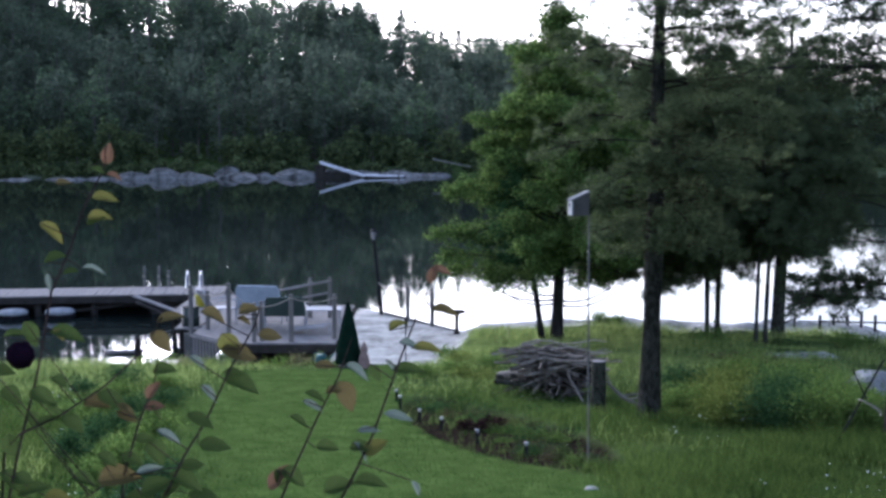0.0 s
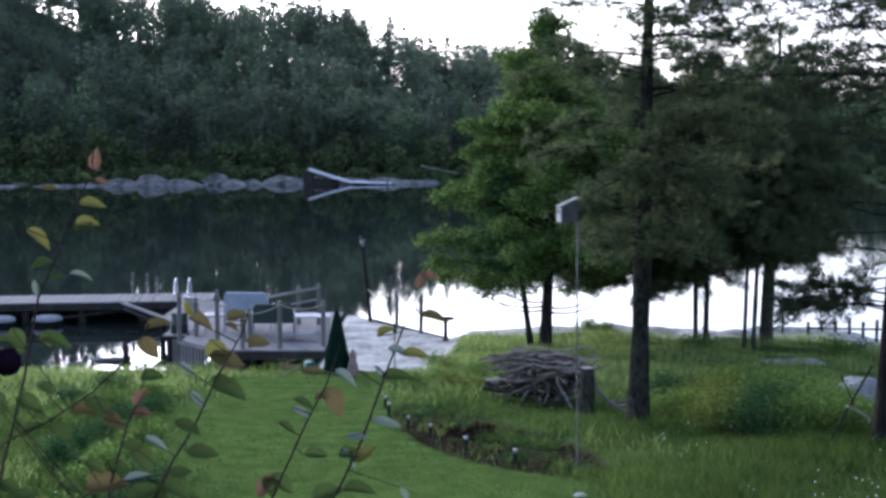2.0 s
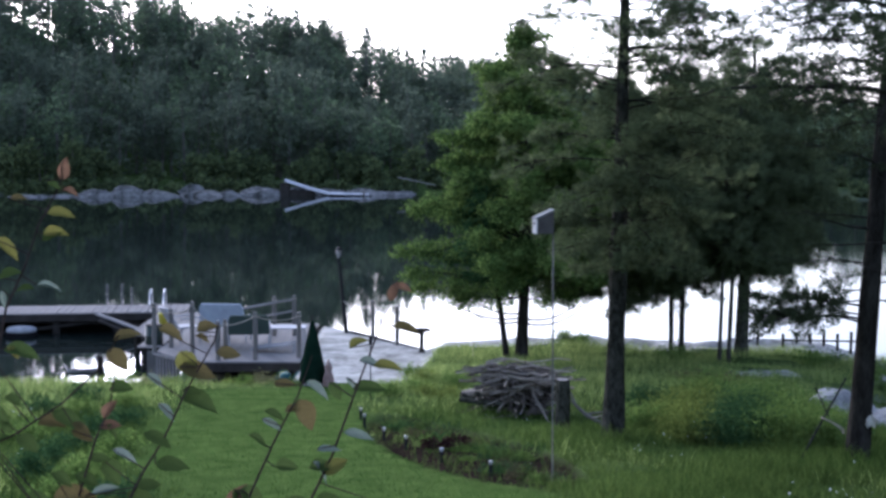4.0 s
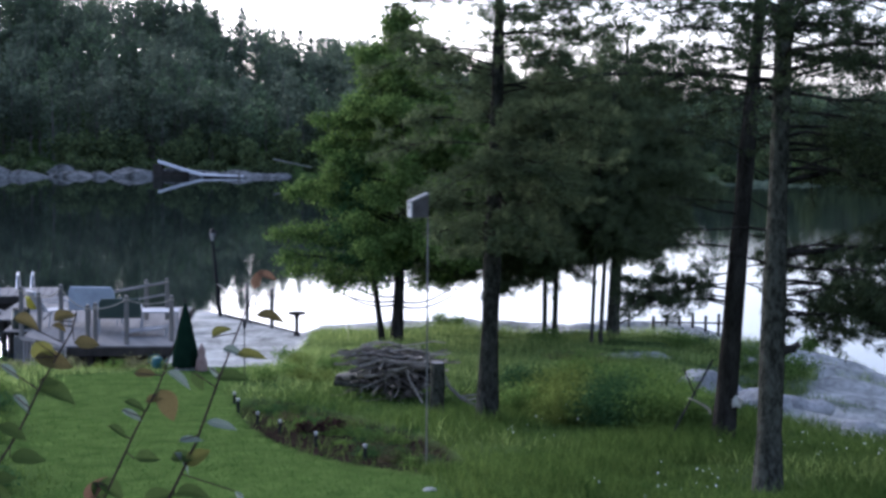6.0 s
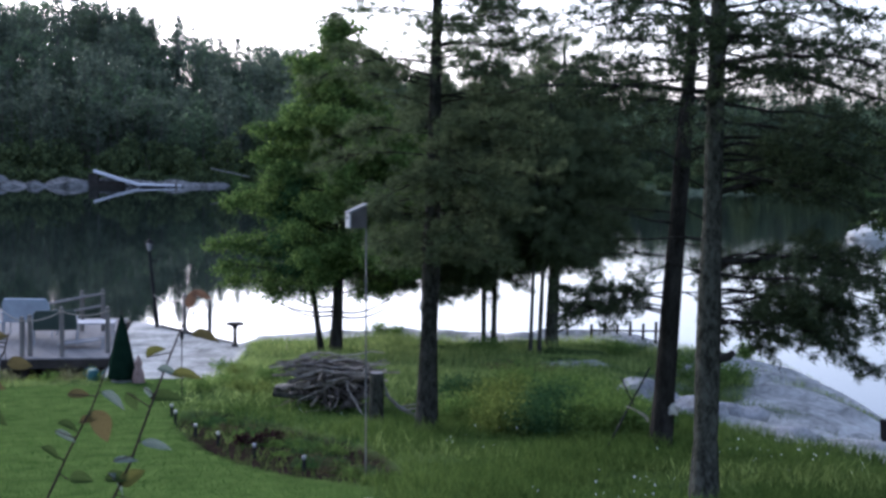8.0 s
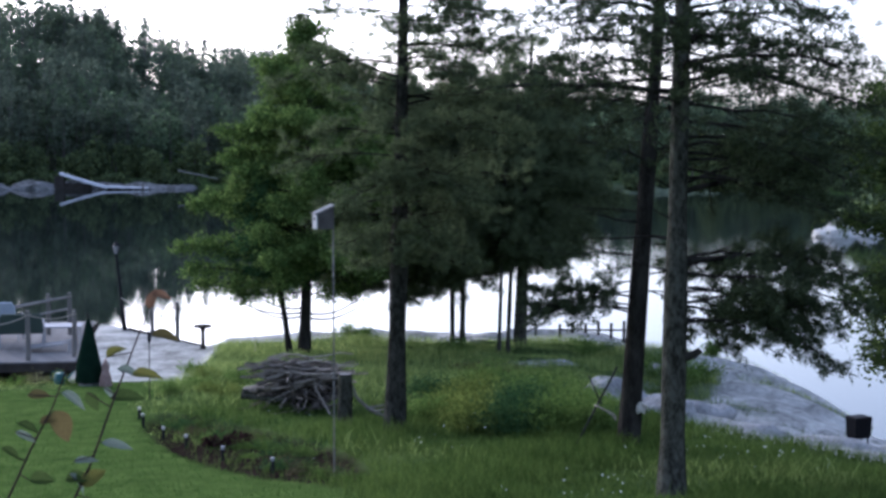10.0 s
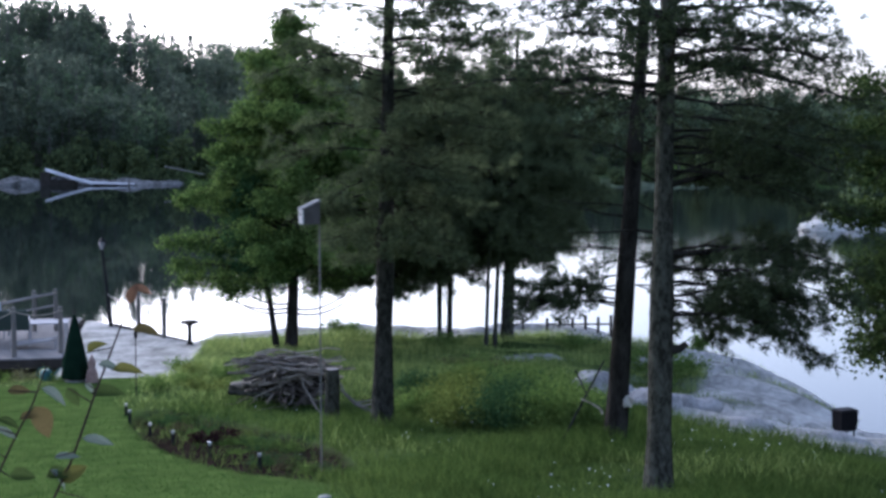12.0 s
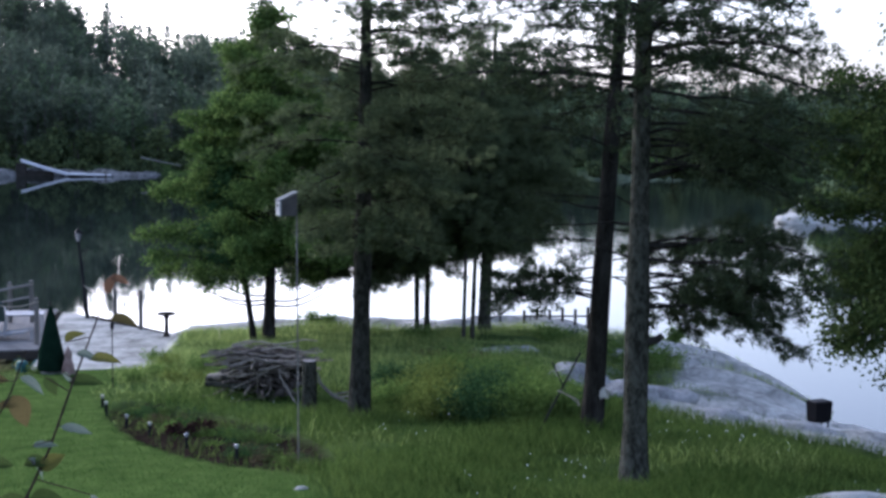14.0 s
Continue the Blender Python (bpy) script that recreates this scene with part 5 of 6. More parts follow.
put("handle", g.mesh("handle", M_teal), wc)

# ---- meadow things ----
bx, by = 1.51, 14.04
bh = thing("birdhouse", bx, by, gz(bx, by), "grey wooden birdhouse with a pale front on a thin pole", "birdhouse")
M_bhroof = material("grey_roof_board", (0.15, 0.15, 0.146), (0.235, 0.235, 0.23), 8, 0.95, 0.3, 50, spec=0.0)
M_bhside = material("brown_grey_board", (0.04, 0.035, 0.032), (0.08, 0.072, 0.066), 8, 0.9, 0.3, 50)
M_bhfront = material("pale_grey_board", (0.27, 0.27, 0.27), (0.38, 0.38, 0.38), 8, 0.9, 0.3, 50, spec=0.0)
pole_part("pole", bh, (0.02, 0, -0.1), (0, 0, 2.78), 0.009, M_post, 8)
T = Matrix.Translation((-0.095, 0.01, 4.685 - gz(bx, by))) @ Matrix.Rotation(radians(-79), 4, "Z") @ Matrix.Scale(0.96, 4)
g = Geo()
g.v = [T @ Vector(v) for v in ((-0.075, -0.09, -0.10), (0.075, -0.09, -0.10), (0.075, 0.09, -0.10), (-0.075, 0.09, -0.10), (-0.075, -0.09, 0.06), (0.075, -0.09, 0.06), (0.075, 0.09, 0.14), (-0.075, 0.09, 0.14))]
g.f = [(3, 2, 1, 0), (0, 1, 5, 4), (1, 2, 6, 5), (2, 3, 7, 6), (3, 0, 4, 7), (4, 5, 6, 7)]
put("box", g.mesh("box", M_bhside), bh)
front = Geo()
front.box((0, 0, 0), (0.15, 0.015, 0.16), 0, 0.003)
front_board = put("front_board", front.mesh("front_board", M_bhfront), bh, "pale front board", T @ Matrix.Translation((0, -0.099, -0.02)))
hole = Geo()
hole.tube([(0, -0.002, 0), (0, 0.006, 0)], [0.018, 0.018], 14)
put("entrance_hole", hole.mesh("entrance_hole", M_black), front_board, "dark round entrance hole", Matrix.Translation((0, -0.011, 0.03)))
roof = Geo()
roof.box((0, 0, 0), (0.165, 0.235, 0.017), 0, 0.003)
put("roof", roof.mesh("roof", M_bhroof), bh, "pale sloping roof board", T @ Matrix.Translation((0, -0.01, 0.112)) @ Matrix.Rotation(math.atan2(0.08, 0.18), 4, "X"))

st = thing("stump", 2.15, 18.58, gz(2.15, 18.58), "upright grey log stump beside the brush pile", "stump")
g = Geo()
g.tube([(0, 0, -0.1), (0, 0, 0.1), (0.01, 0, 0.4), (0.005, 0, 0.70), (0.005, 0, 0.72)], [0.118, 0.108, 0.102, 0.102, 0.095], 16)
put("bark", g.mesh("bark", M_bark, True), st)
g = Geo()
g.lathe([(0.09, 0.721), (0.06, 0.727), (0.02, 0.724)], 16, (0.005, 0, 0))
put("cut_face", g.mesh("cut_face", M_wood), st, "pale sawn top")
log = thing("fallen_branch", 2.5, 18.9, gz(2.5, 18.9), "bare grey fallen branch leaning by the stump", "branch")
g = Geo()
g.tube([(-0.2, 0.2, 0.55), (-0.12, 0.1, 0.33), (0.02, 0, 0.2), (0.22, -0.1, 0.1), (0.45, -0.2, 0.03)], [0.01, 0.02, 0.026, 0.03, 0.034], 8)
put("limb", g.mesh("limb", M_post, True), log)
pole_part("fork", log, (0.0, 0, 0.2), (0.35, 0.15, 0.22), 0.018, M_post, r2=0.008)
pole_part("fork", log, (0.1, -0.05, 0.16), (0.3, -0.3, 0.26), 0.016, M_post, r2=0.006)
pole_part("fork", log, (-0.12, 0.1, 0.33), (-0.3, 0.0, 0.5), 0.014, M_post, r2=0.006)
pole_part("fork", log, (0.22, -0.1, 0.1), (0.5, 0.05, 0.16), 0.018, M_post, r2=0.008)

pile = thing("brush_pile", 1.72, 20.9, gz(1.72, 20.9), "heap of dry grey sticks and branches piled on the grass", "brush pile")
rg = random.Random(8)
M_stick = material("dry_sticks", (0.06, 0.05, 0.039), (0.30, 0.262, 0.215), 5, 0.9, 0.5, 40, island=0.5)
# Pale sticks for the top layer: the heap's brighter top put into the colour.
M_stick_pale = material("pale_top_sticks", (0.16, 0.14, 0.115), (0.42, 0.38, 0.33), 5, 0.95, 0.5, 40, spec=0.0)
M_stick_dark = material("dark_dry_sticks", (0.036, 0.0296, 0.024), (0.12, 0.1, 0.08), 5, 0.9, 0.5, 40)
stick_meshes = []
for k in range(12):
    g = Geo()
    ln, r = rg.uniform(0.5, 1.25), rg.uniform(0.009, 0.03)
    ps = [Vector((ln * (i / 6 - 0.5), rg.uniform(-0.03, 0.03), rg.uniform(-0.03, 0.03))) for i in range(7)]
    g.tube(ps, [r * (1.1 - 0.09 * i) for i in range(7)], 6)
    for j in range(rg.randint(0, 2)):
        p = ps[rg.randint(1, 5)]
        g.tube([p, p + Vector((rg.uniform(0.05, 0.2), rg.uniform(-0.15, 0.15), rg.uniform(-0.02, 0.14)))], [r * 0.6, r * 0.25], 4)
    stick_meshes.append(g.mesh("stick", M_stick if k % 2 else M_stick_dark, True))
for i in range(22):
    lx, ly, lz2, lr = rg.uniform(-0.62, 0.5), rg.uniform(-0.3, 0.3), rg.uniform(0.06, 0.46), rg.uniform(0.03, 0.065)
    ta, tl = radians(rg.gauss(0, 28) + (90 if i % 4 == 0 else 0)), rg.uniform(0.22, 0.42)
    dv = Vector((math.cos(ta), math.sin(ta), rg.gauss(0, 0.12))) * tl
    pole_part("log", pile, Vector((lx, ly, lz2)) - dv, Vector((lx, ly, lz2)) + dv, lr, (M_stick_dark, M_bark, M_stick, M_bark_dark)[i % 4], 9)
for i in range(170):
    lay = rg.random() ** 0.8
    h = 0.03 + 0.66 * lay
    wide = 0.42 if lay < 0.85 else 0.34
    put("stick", stick_meshes[rg.randrange(12)], pile, m=pose(rg.gauss(0, wide * 0.5), rg.gauss(0, 0.28), h, rg.uniform(0, 360), rg.gauss(0, 6 if lay > 0.65 else 22), rg.choice((0, 0, 180)) + rg.gauss(0, 24 if lay > 0.65 else 55)))
for i in range(5):
    a = rg.uniform(0, 360)
    put("stick", stick_meshes[rg.randrange(12)], pile, m=pose(0.5 * math.cos(radians(a)), 0.35 * math.sin(radians(a)), 0.25, 0, rg.uniform(30, 60), a + 180))

for i in range(30):
    ln, r = rg.uniform(0.8, 1.35), rg.uniform(0.01, 0.022)
    cx, cy, cz, a = rg.gauss(-0.12, 0.16), rg.gauss(0, 0.22), 0.58 + 0.2 * rg.random(), rg.gauss(0, 0.22)
    g = Geo()
    g.tube([(cx + ln * u * math.cos(a), cy + ln * u * math.sin(a), cz + 0.04 * math.sin(9 * u + i) - 0.10 * u * u) for u in np.linspace(-0.5, 0.5, 7)], [r * (1.15 - 0.1 * k) for k in range(7)], 6)
    put("stick", g.mesh("stick", (M_stick, M_stick_dark, M_stick_pale)[i % 3], True), pile)
# small white solar lights along the bed
M_whitecap = tinted("white_lamp_cap", (0.3, 0.3, 0.31), 0.4)
sl = thing("solar_light", -0.7, 20.1, gz(-0.7, 20.1), "small white-capped solar garden light at the bed's edge", "garden light", "lights along the bed")
pole_part("stake", sl, (0, 0, -0.08), (0, 0, 0.14), 0.022, M_lampmetal)
g = Geo()
g.lathe([(0.017, 0.12), (0.02, 0.17)], 10)
lens = put("lens", g.mesh("lens", M_glass), sl)
g = Geo()
g.lathe([(0.026, 0.17), (0.025, 0.178), (0.01, 0.186)], 12)
put("cap", g.mesh("cap", M_whitecap), lens, "white cap")
for x, y in ((-0.62, 19.3), (-0.32, 18.3), (-0.02, 17.5), (0.42, 16.4), (0.95, 15.2)):
    copy_thing(sl, pose(x, y, gz(x, y)))

stk = thing("garden_stake", -0.62, 22.4, gz(-0.62, 22.4), "thin dark metal stake in the lawn", "stake")
pole_part("rod", stk, (0, 0, -0.1), (0, 0, 0.98), 0.010, M_lampmetal, 6)
g = Geo()
g.lathe([(0.012, 0.93), (0.03, 0.97), (0.03, 1.04), (0.008, 1.1)], 8)
put("knob", g.mesh("knob", M_lampmetal), stk)
reed = thing("garden_cane", 1.45, 30.0, gz(1.45, 30.0), "thin bamboo cane standing in the grass", "cane")
pole_part("rod", reed, (0, 0, -0.1), (0, 0, 0.85), 0.008, M_rope, 5)

# grill on the granite
qx, qy = 9.75, 18.3
grill_z = gz(qx, qy) - 0.01
grill = thing("grill", qx, qy, grill_z, "small black charcoal grill on wheeled legs on the granite", "grill", turn=12)
grill.scale = (0.84, 0.84, 0.98)
g = Geo()
for w, d, z in ((0.30, 0.22, 0.23), (0.335, 0.25, 0.27), (0.36, 0.27, 0.50), (0.375, 0.285, 0.51), (0.375, 0.285, 0.53)):
    g.v += [Vector((sx * w / 2, sy * d / 2, z)) for sx, sy in ((-1, -1), (1, -1), (1, 1), (-1, 1))]
g.f = [(3, 2, 1, 0), (16, 17, 18, 19)] + [(4 * r + k, 4 * r + (k + 1) % 4, 4 * r + 4 + (k + 1) % 4, 4 * r + 4 + k) for r in range(4) for k in range(4)]
firebox = put("firebox", g.mesh("firebox", M_black), grill)
g = Geo()
g.box((0, 0, 0.545), (0.36, 0.27, 0.03), 0, 0.012)
put("lid", g.mesh("lid", M_lampmetal), firebox)
for sx in (-0.13, 0.13):
    for sy in (-0.09, 0.09):
        pole_part("leg", grill, (sx * 1.12, sy, 0.0), (sx, sy, 0.26), 0.014, M_lampmetal)
g = Geo()
g.tube([(-0.19, -0.09, 0.06), (-0.16, -0.09, 0.06)], [0.065, 0.065], 14)
put("wheel", g.mesh("wheel", M_black), grill)
g = Geo()
g.tube([(-0.19, 0.09, 0.06), (-0.16, 0.09, 0.06)], [0.065, 0.065], 14)
put("wheel", g.mesh("wheel", M_black), grill)
pole_part("handle", grill, (0.18, 0, 0.36), (0.32, 0, 0.36), 0.012, M_wood_dark)
box_part("shelf", grill, (0, 0, 0.09), (0.28, 0.18, 0.012), M_black)

# clutter at the leaning pine
bar = thing("iron_bar", 5.05, 16.2, gz(5.05, 16.2), "thin rusty iron bar leaning on the pine", "bar")
pole_part("bar", bar, (-0.43, -0.46, -0.02), (0.16, -0.36, 1.02), 0.012, M_lampmetal)
pole_part("crossbar", bar, (-0.22, -0.41, 0.92), (-0.05, -0.42, 0.56), 0.009, M_lampmetal)
rag = Geo()
for i in range(7):
    for j in range(7):
        u, v = i / 6 - 0.5, j / 6 - 0.5
        rag.v.append(Vector((0.13 * u, 0.03 * math.sin(6 * u + 3 * v), 0.12 * v + 0.02 * math.cos(7 * u))))
rag.f = [(i * 7 + j, (i + 1) * 7 + j, (i + 1) * 7 + j + 1, i * 7 + j + 1) for i in range(6) for j in range(6)]
rag_ob = put("rag", rag.mesh("rag", tinted("off_white_cloth", (0.496, 0.464, 0.4), 0.9), True), m=pose(5.47, 15.68, gz(5.47, 15.68) + 0.46))
mod = rag_ob.modifiers.new("thick", "SOLIDIFY")
mod.thickness = 0.012
tagged(rag_ob, "off-white rag hanging on the pine's trunk", "rag")
hose = Geo()
hose.tube([(0.15 * math.cos(a) * (1 + 0.06 * math.sin(3 * a)), 0.1 * math.sin(a), 0.02 + 0.16 * max(0, math.sin(a * 0.5))) for a in np.linspace(0, 2 * math.pi, 24)], [0.008] * 24, 6)
tagged(put("hose", hose.mesh("hose", M_rope, True), m=pose(4.98, 15.6, gz(4.98, 15.6) + 0.34, 0, 8, 10)), "pale looped hose hung low beside the pine", "hose")
stub = Geo()
stub.tube([(0, 0, 0), (0.09, -0.02, 0.02), (0.15, -0.03, 0.07)], [0.045, 0.04, 0.03], 8)
near_z = gz(4.6, 12.28)
tagged(put("branch_stub", stub.mesh("branch_stub", M_bark_dark), m=pose(4.71, 12.25, near_z + 1.39)), "broken branch stub on the scaly pine", "branch")

# low rail on the far jetty past the crest
fr = thing("dock_fence", 0, 0, 0, "low weathered rail with posts at the far landing", "fence")
for i in range(6):
    x = 9.82 + 0.36 * i
    pole_part("post", fr, (x, 35.0, -2.0), (x, 35.0, 0.62 + 0.05 * (i % 2)), 0.04, M_wood_dark)
pole_part("rail", fr, (9.8, 34.97, 0.46), (11.75, 34.97, 0.42), 0.025, M_wood_dark)
pole_part("rail", fr, (8.6, 34.97, 0.3), (9.3, 34.97, 0.6), 0.025, M_wood_dark)
pole_part("post", fr, (9.1, 35.0, -2.0), (9.16, 35.0, 0.72), 0.03, M_wood_dark)

# ---- landing across the lake ----
M_pale_board = material("sun_bleached_boards", (0.46, 0.46, 0.475), (0.62, 0.62, 0.635), 1.0, 0.8, 0.1, 8)
far = thing("far_landing", 0, 0, 0, "pale gangway sloping down to a floating dock across the lake", "landing")
GA, GM, GB, GC = Vector((-13.5, 149.0, 1.78)), Vector((-10.8, 148.4, 0.95)), Vector((-8.6, 148.0, 0.36)), Vector((-4.3, 148.0, 0.24))
for name, a, b, w in (("gangway", GA, GM, 1.5), ("gangway", GM, GB, 1.5), ("float_deck", GB, GC, 2.6)):
    bm = bmesh.new()
    n = (b - a).cross(Vector((0, 1, 0))).normalized()
    ws = Vector((0, w / 2, 0))
    vs_ = [bm.verts.new(p) for p in (a - ws, b - ws, b + ws, a + ws)]
    vt = [bm.verts.new(v.co - Vector((0, 0, 0.27 if name == "gangway" else 0.16))) for v in vs_]
    bm.faces.new(vs_)
    bm.faces.new(vt[::-1])
    for k in range(4):
        bm.faces.new((vs_[k], vt[k], vt[(k + 1) % 4], vs_[(k + 1) % 4]))
    bmesh.ops.recalc_face_normals(bm, faces=bm.faces)
    part(name, bm, M_pale_board, far)
for t in (0.2, 0.8):
    p = GB.lerp(GC, t)
    box_part("pontoon", far, (p.x, p.y, -0.05), (1.2, 2.2, 0.34), M_wood_dark)
box_part("abutment", far, (-13.5, 149.0, 0.4), (1.0, 1.6, 1.9), M_wood_dark, "dark timber abutment")
# Dark block added to stand for the shade under the gangway.
box_part("dark_gap_block", far, (-11.6, 148.6, 0.1), (2.8, 0.4, 0.9), M_wood_dark)
pole_part("mooring_post", far, (-4.8, 146.4, -1), (-4.8, 146.4, 0.7), 0.1, M_post)
spar = thing("leaning_spar", 0, 0, 0, "pale fallen trunk leaning out over the far water", "trunk")
pole_part("trunk", spar, (-1.2, 151.5, 1.95), (3.0, 149.0, 1.15), 0.07, M_wood, r2=0.04)
leafy_clump(41.0, 76.8, 1.5, 1.1, M_leaf, "green bush on the pale rocks in the lake", 400, "bush", 0.12, 900)

boulder("flat_stone", 6.0, 10.75, gz(6.0, 10.75) - 0.06, (1.5, 0.6, 0.15), 61, M_rock_pale, "pale flat stone at the meadow's near edge", 8, 0.08)
boulder("flat_stone", 1.42, 12.75, gz(1.42, 12.75) - 0.02, (0.16, 0.10, 0.05), 62, M_rock_pale, "small pale stone in the grass", 15, 0.1)

# ---- young shoots close to the eye ----
M_tw = material("shoot_bark", (0.022, 0.016, 0.014), (0.065, 0.047, 0.04), 60, 0.85, 0.3, 300, spec=0.0)
M_l_green = material("shoot_leaf_green", (0.026, 0.042, 0.012), (0.066, 0.092, 0.027), 30, 0.5, 0.1, 150, trans=0.35)
M_l_olive = material("shoot_leaf_olive", (0.08, 0.076, 0.02), (0.16, 0.152, 0.04), 30, 0.5, 0.1, 150, trans=0.35)
M_l_brown = material("shoot_leaf_bronze", (0.058, 0.047, 0.02), (0.118, 0.094, 0.038), 30, 0.5, 0.1, 150, trans=0.35)
M_l_red = material("shoot_leaf_red", (0.085, 0.05, 0.032), (0.16, 0.092, 0.055), 30, 0.5, 0.1, 150, trans=0.35)
# Pale leaves carry the highlight of edge-on leaves in their colour.
M_l_pale = material("shoot_leaf_pale_sheen", (0.09, 0.11, 0.085), (0.17, 0.20, 0.165), 30, 0.6, 0.1, 150, trans=0.3)
LEAF_MAT = {"g": M_l_green, "o": M_l_olive, "b": M_l_brown, "r": M_l_red, "p": M_l_pale}
LEAF_MESH = {}


def leaf_mesh(kind, fold):
    """A rounded pointed leaf, 1 long, folded along its midrib."""
    if (kind, fold) in LEAF_MESH:
        return LEAF_MESH[kind, fold]
    g = Geo()
    rows = 8
    for i in range(rows + 1):
        t = i / rows
        w = 0.35 * math.sin(math.pi * min(1, t ** 0.85)) ** 0.8 * (1.08 - 0.25 * t) + (0.0 if 0 < i < rows else 0.004)
        drop = -0.22 * t * t
        for s, k in ((-1, 1.0), (-0.5, 0.55), (0, 0), (0.5, 0.55), (1, 1.0)):
            g.v.append(Vector((t, s * w + 0.01 * math.sin(9 * t + 3 * s), drop + fold * abs(s) * w + 0.012 * math.sin(14 * t + 4 * s))))
    for i in range(rows):
        for j in range(4):
            g.f.append((i * 5 + j, (i + 1) * 5 + j, (i + 1) * 5 + j + 1, i * 5 + j + 1))
    LEAF_MESH[kind, fold] = g.mesh("leaf", LEAF_MAT[kind], True)
    return LEAF_MESH[kind, fold]


def shoot(depth, line, leaves, label, r=0.0032):
    """A bare shoot through points (across, up) at its depth, with leaves at (across, up, length, heading, kind)."""
    line = ((line[0][0] - 0.06, gz(line[0][0], depth) - 0.05), (line[0][0] - 0.05, line[0][1] - 0.9), (line[0][0] - 0.02, line[0][1] - 0.3)) + line
    base = line[0]
    root = thing("shoot", base[0], depth, base[1], label, "shoot", "shoots near the eye")
    pts = [Vector((x - base[0], 0.02 * math.sin(3 * i), z - base[1])) for i, (x, z) in enumerate(line)]
    g = Geo()
    n = len(pts) - 1
    g.tube(pts, [r * (1 - 0.65 * i / n) for i in range(n + 1)], 7)
    put("stem", g.mesh("stem", M_tw, True), root)
    rg = random.Random(int(abs(base[0]) * 1000))
    small = []
    for a, b in zip(line[3:-2], line[4:-1]):
        for k in range(rg.choice((0, 1, 1))):
            u = rg.random()
            small.append((a[0] + (b[0] - a[0]) * u + rg.uniform(-0.03, 0.03), a[1] + (b[1] - a[1]) * u + rg.uniform(-0.02, 0.02), rg.uniform(0.022, 0.044), rg.uniform(-70, 50), rg.choice("ggggbpo")))
    for x, z, ln, head, kind in leaves + tuple(small):
        p = Vector((x - base[0], 0, z - base[1]))
        near = min((a.lerp(b, k / 8) for a, b in zip(pts, pts[1:]) for k in range(9)), key=lambda q: (q - p).length)
        a = radians(head)
        d = Vector((math.cos(a), rg.uniform(-0.35, 0.35), math.sin(a))).normalized()
        s = p - d * ln / 2
        up = Vector((rg.uniform(-0.3, 0.3), -0.55 + rg.uniform(-0.25, 0.25), 0.8)) - d * 0
        yv = up.cross(d).normalized()
        zv = d.cross(yv)
        m = Matrix((d, yv, zv)).transposed().to_4x4()
        wide = (0.6 if kind == "p" else 1.0) * rg.uniform(0.75, 1.1)
        m = Matrix.Translation(s) @ m @ Matrix.Diagonal((ln, ln * wide, ln, 1))
        put("leaf", leaf_mesh(kind, (0.15, 0.35, 0.55)[rg.randrange(3)]), root, m=m)
        if (s - near).length > 0.004:
            gp = Geo()
            gp.tube([near, s], [0.0011, 0.0009], 4)
            put("leaf_stalk", gp.mesh("leaf_stalk", M_tw), root)
    return root


shoot(2.3, ((-0.758, 4.842), (-0.731, 4.941), (-0.7, 5.08), (-0.665, 5.221), (-0.639, 5.294), (-0.608, 5.361), (-0.58, 5.428), (-0.566, 5.469)), (
    (-0.568, 5.455, 0.038, 80, 'r'),
    (-0.559, 5.417, 0.031, -10, 'r'),
    (-0.573, 5.381, 0.048, 0, 'o'),
    (-0.584, 5.348, 0.043, 5, 'o'),
    (-0.665, 5.323, 0.054, -35, 'o'),
    (-0.595, 5.258, 0.043, -8, 'p'),
    (-0.673, 5.236, 0.033, -80, 'p'),
    (-0.638, 5.255, 0.033, 20, 'g'),
    (-0.644, 5.148, 0.064, -8, 'g'),
    (-0.644, 5.407, 0.028, 10, 'b'),
    (-0.73, 5.146, 0.049, 10, 'g')), "tall bare shoot with sparse bronze and olive leaves")
shoot(2.3, ((-0.76, 4.941), (-0.725, 4.976), (-0.666, 5.001), (-0.577, 5.06), (-0.517, 5.117), (-0.477, 5.178)), (
    (-0.482, 5.135, 0.049, -40, 'b'),
    (-0.468, 5.176, 0.051, 20, 'b'),
    (-0.689, 5.038, 0.051, -20, 'g'),
    (-0.637, 4.993, 0.048, -30, 'g'),
    (-0.568, 5.035, 0.058, -20, 'g'),
    (-0.745, 4.951, 0.049, -80, 'g'),
    (-0.705, 5.148, 0.049, -60, 'g'),
    (-0.659, 5.065, 0.033, -25, 'g'),
    (-0.597, 5.026, 0.049, 5, 'b'),
    (-0.544, 5.016, 0.041, -30, 'b')), "slanting shoot with dark green and bronze leaves")
shoot(2.3, ((-0.488, 4.852), (-0.443, 4.941), (-0.411, 4.993), (-0.368, 5.08), (-0.323, 5.163), (-0.311, 5.197)), (
    (-0.392, 5.178, 0.049, -20, 'b'),
    (-0.348, 5.117, 0.066, -10, 'b'),
    (-0.367, 5.127, 0.049, -60, 'o'),
    (-0.346, 5.06, 0.064, -12, 'g'),
    (-0.417, 4.999, 0.053, -20, 'g'),
    (-0.394, 4.955, 0.058, 0, 'g'),
    (-0.402, 5.045, 0.041, -40, 'p'),
    (-0.296, 5.146, 0.043, 0, 'b'),
    (-0.332, 5.189, 0.038, 20, 'b'),
    (-0.421, 5.099, 0.038, -30, 'p'),
    (-0.496, 4.941, 0.049, -50, 'g'),
    (-0.472, 4.969, 0.051, -25, 'p')), "thin dark shoot with olive-bronze drooping leaves")
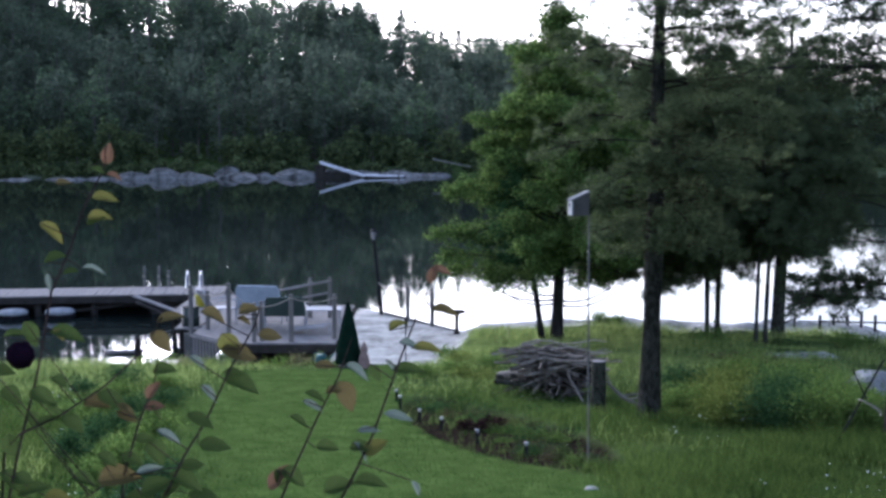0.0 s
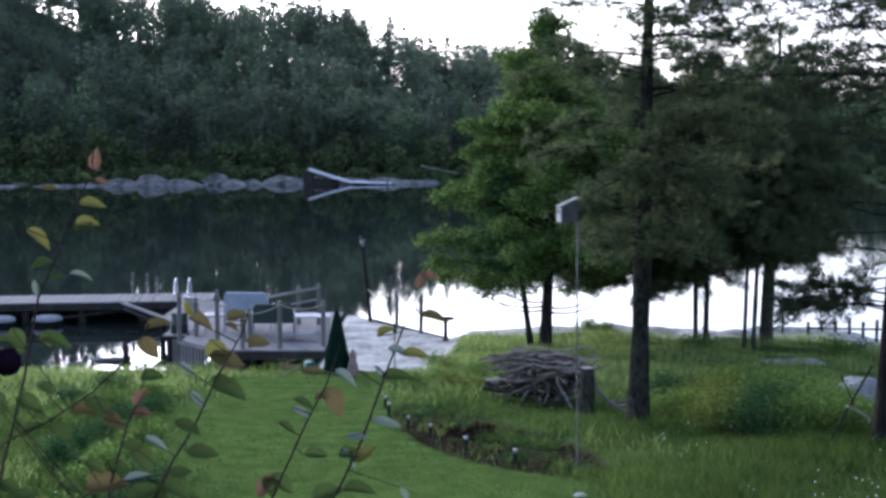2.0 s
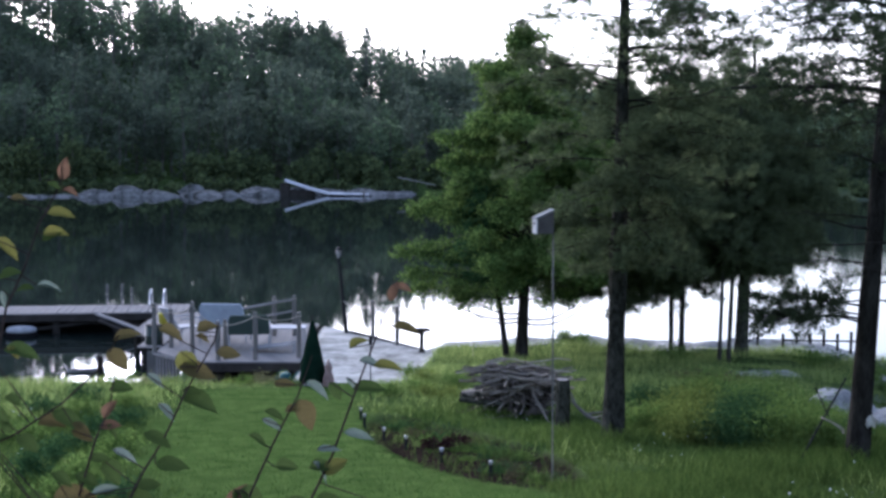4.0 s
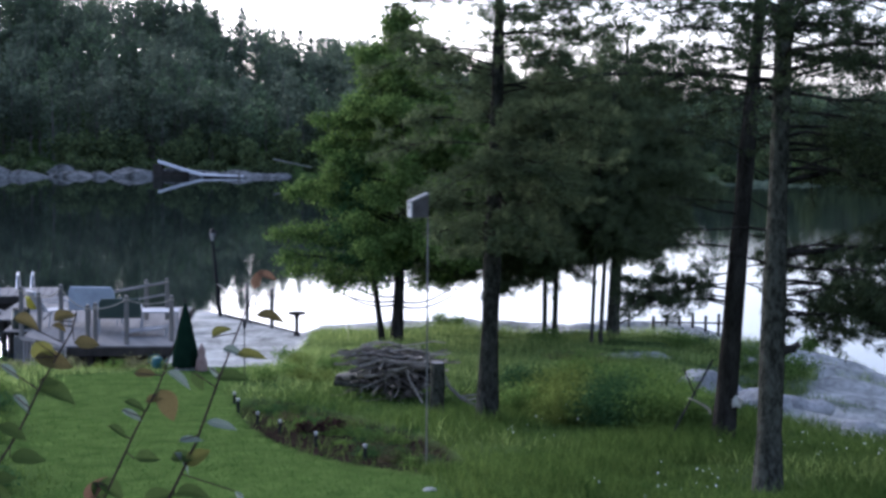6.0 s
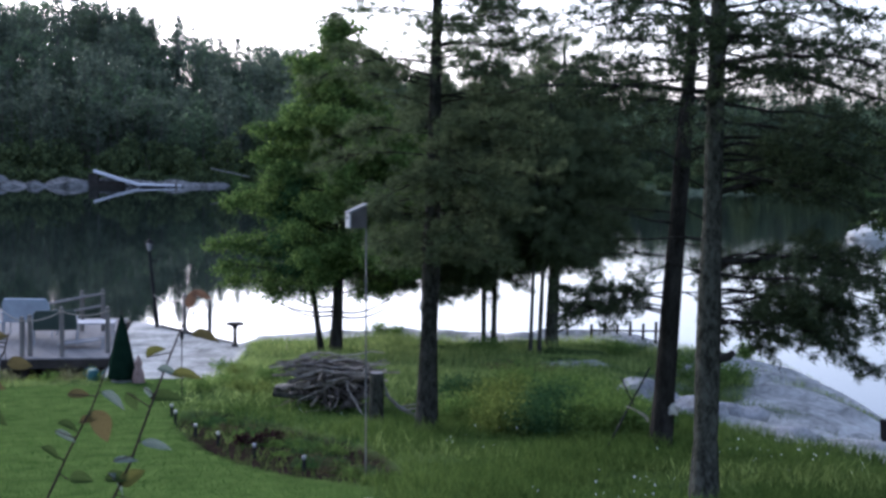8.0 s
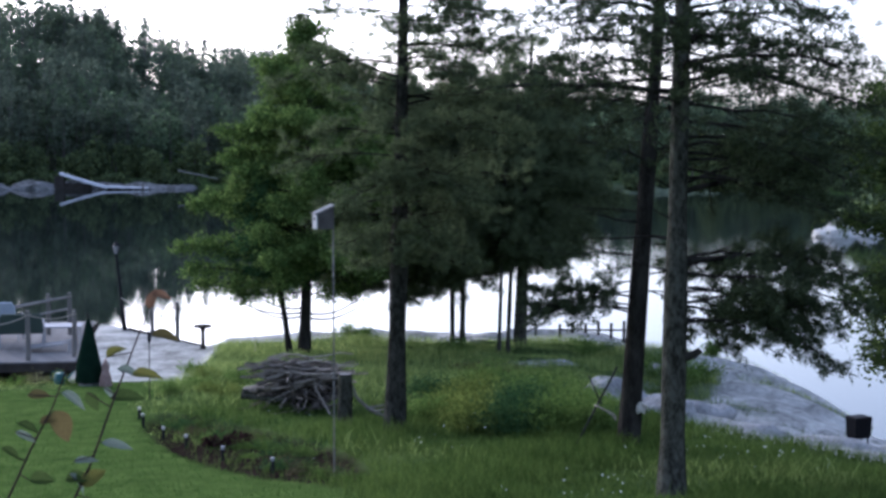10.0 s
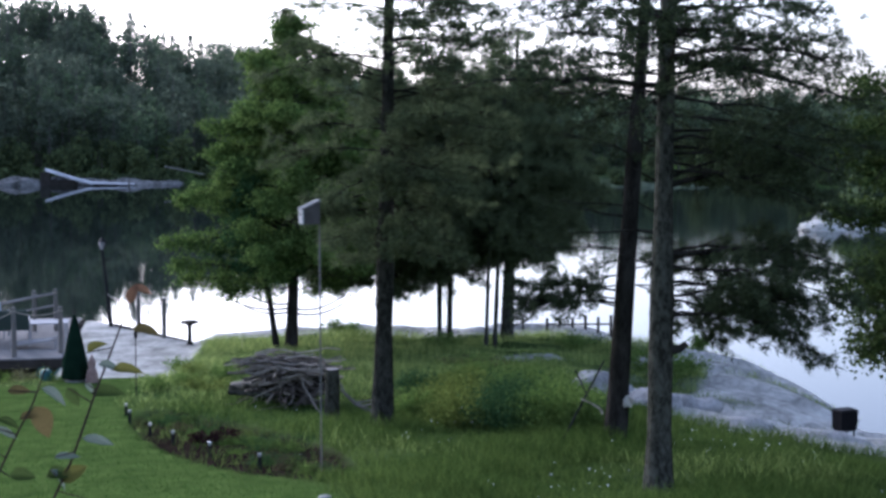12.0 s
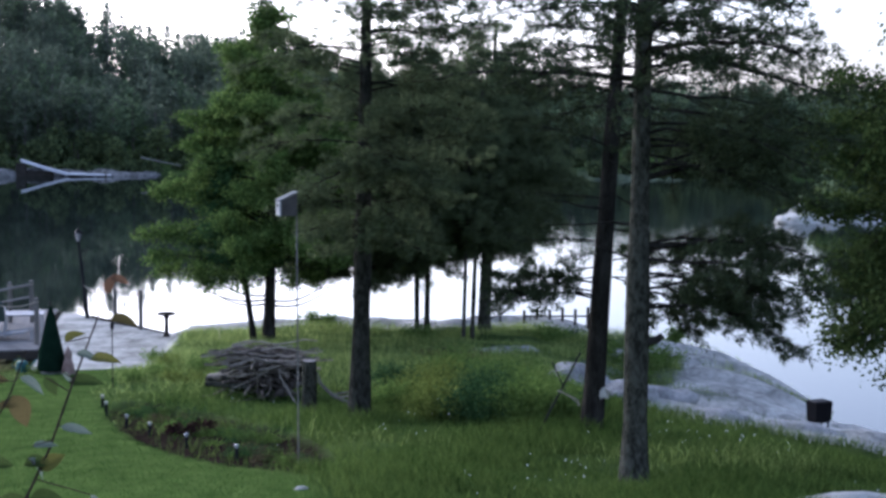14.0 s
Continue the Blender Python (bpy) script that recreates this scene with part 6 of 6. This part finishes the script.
shoot(2.3, ((-0.556, 4.892), (-0.52, 5.001), (-0.501, 5.05), (-0.484, 5.119)), (
    (-0.499, 5.05, 0.038, 60, 'r'),
    (-0.498, 5.023, 0.036, 10, 'r'),
    (-0.544, 5.006, 0.04, -20, 'b'),
    (-0.515, 4.966, 0.038, 0, 'g'),
    (-0.479, 5.085, 0.041, 10, 'g')), "short shoot with reddish young leaves")
shoot(2.3, ((-0.288, 4.842), (-0.253, 4.922), (-0.218, 4.999), (-0.179, 5.075), (-0.157, 5.138)), (
    (-0.165, 5.04, 0.058, -60, 'b'),
    (-0.188, 5.05, 0.03, 20, 'b'),
    (-0.223, 5.024, 0.041, -25, 'p'),
    (-0.199, 4.95, 0.043, 0, 'g'),
    (-0.147, 5.083, 0.049, -30, 'p'),
    (-0.203, 5.094, 0.038, 5, 'b'),
    (-0.287, 4.897, 0.054, 60, 'r'),
    (-0.258, 4.897, 0.053, -30, 'g')), "thin shoot with one large bronze leaf")
shoot(2.3, ((-0.185, 4.842), (-0.152, 4.907), (-0.121, 4.971), (-0.081, 5.085), (-0.06, 5.138), (-0.038, 5.197), (-0.015, 5.25)), (
    (-0.019, 5.251, 0.036, 75, 'r'),
    (-0.002, 5.257, 0.033, -10, 'r'),
    (-0.077, 5.163, 0.038, 30, 'o'),
    (-0.026, 5.123, 0.054, 0, 'o'),
    (-0.058, 5.086, 0.058, 5, 'g'),
    (-0.076, 5.006, 0.054, -8, 'p'),
    (-0.14, 4.941, 0.049, -50, 'p'),
    (-0.117, 4.951, 0.046, 40, 'o'),
    (-0.126, 4.887, 0.061, 5, 'g'),
    (-0.116, 5.08, 0.036, -55, 'g'),
    (0.004, 5.188, 0.049, -5, 'b'),
    (-0.047, 4.877, 0.033, -60, 'p'),
    (-0.18, 4.882, 0.058, 20, 'g')), "long slender shoot tipped with a red young leaf")
shoot(2.3, ((-0.65, 4.837), (-0.59, 4.882), (-0.546, 4.897)), (
    (-0.561, 4.897, 0.074, 10, 'b'),
    (-0.444, 4.892, 0.066, -20, 'g'),
    (-0.498, 4.882, 0.058, 30, 'g'),
    (-0.62, 4.892, 0.049, -10, 'g'),
    (-0.523, 4.857, 0.066, 0, 'g'),
    (-0.415, 4.867, 0.058, 5, 'g'),
    (-0.708, 4.877, 0.058, 20, 'g'),
    (-0.747, 4.892, 0.049, -40, 'g'),
    (-0.669, 4.862, 0.049, 10, 'o'),
    (-0.473, 4.874, 0.049, 50, 'g'),
    (-0.536, 4.93, 0.045, -20, 'g'),
    (-0.507, 4.912, 0.049, 15, 'p'),
    (-0.58, 4.93, 0.041, -25, 'g'),
    (-0.433, 4.92, 0.041, 10, 'g'),
    (-0.742, 5.04, 0.046, -30, 'g'),
    (-0.705, 4.996, 0.041, -60, 'g'),
    (-0.756, 5.085, 0.041, 0, 'g')), "low leafy shoot at the foot of the thicket")
bloom = Geo()
bloom.lathe([(0.004, -0.026), (0.018, -0.02), (0.026, -0.004), (0.025, 0.012), (0.016, 0.024), (0.004, 0.027)], 14)
for i, v in enumerate(bloom.v):
    v *= 0.85 * (1 + 0.12 * math.sin(i * 2.3))
tagged(put("bud", bloom.mesh("bud", material("dark_purple_petals", (0.005, 0.003, 0.006), (0.016, 0.007, 0.016), 40, 0.9, 0.6, 200, spec=0.0), True), m=pose(-0.725, 2.3, 5.109)), "dark purple flower bud among the shoots", "flower")
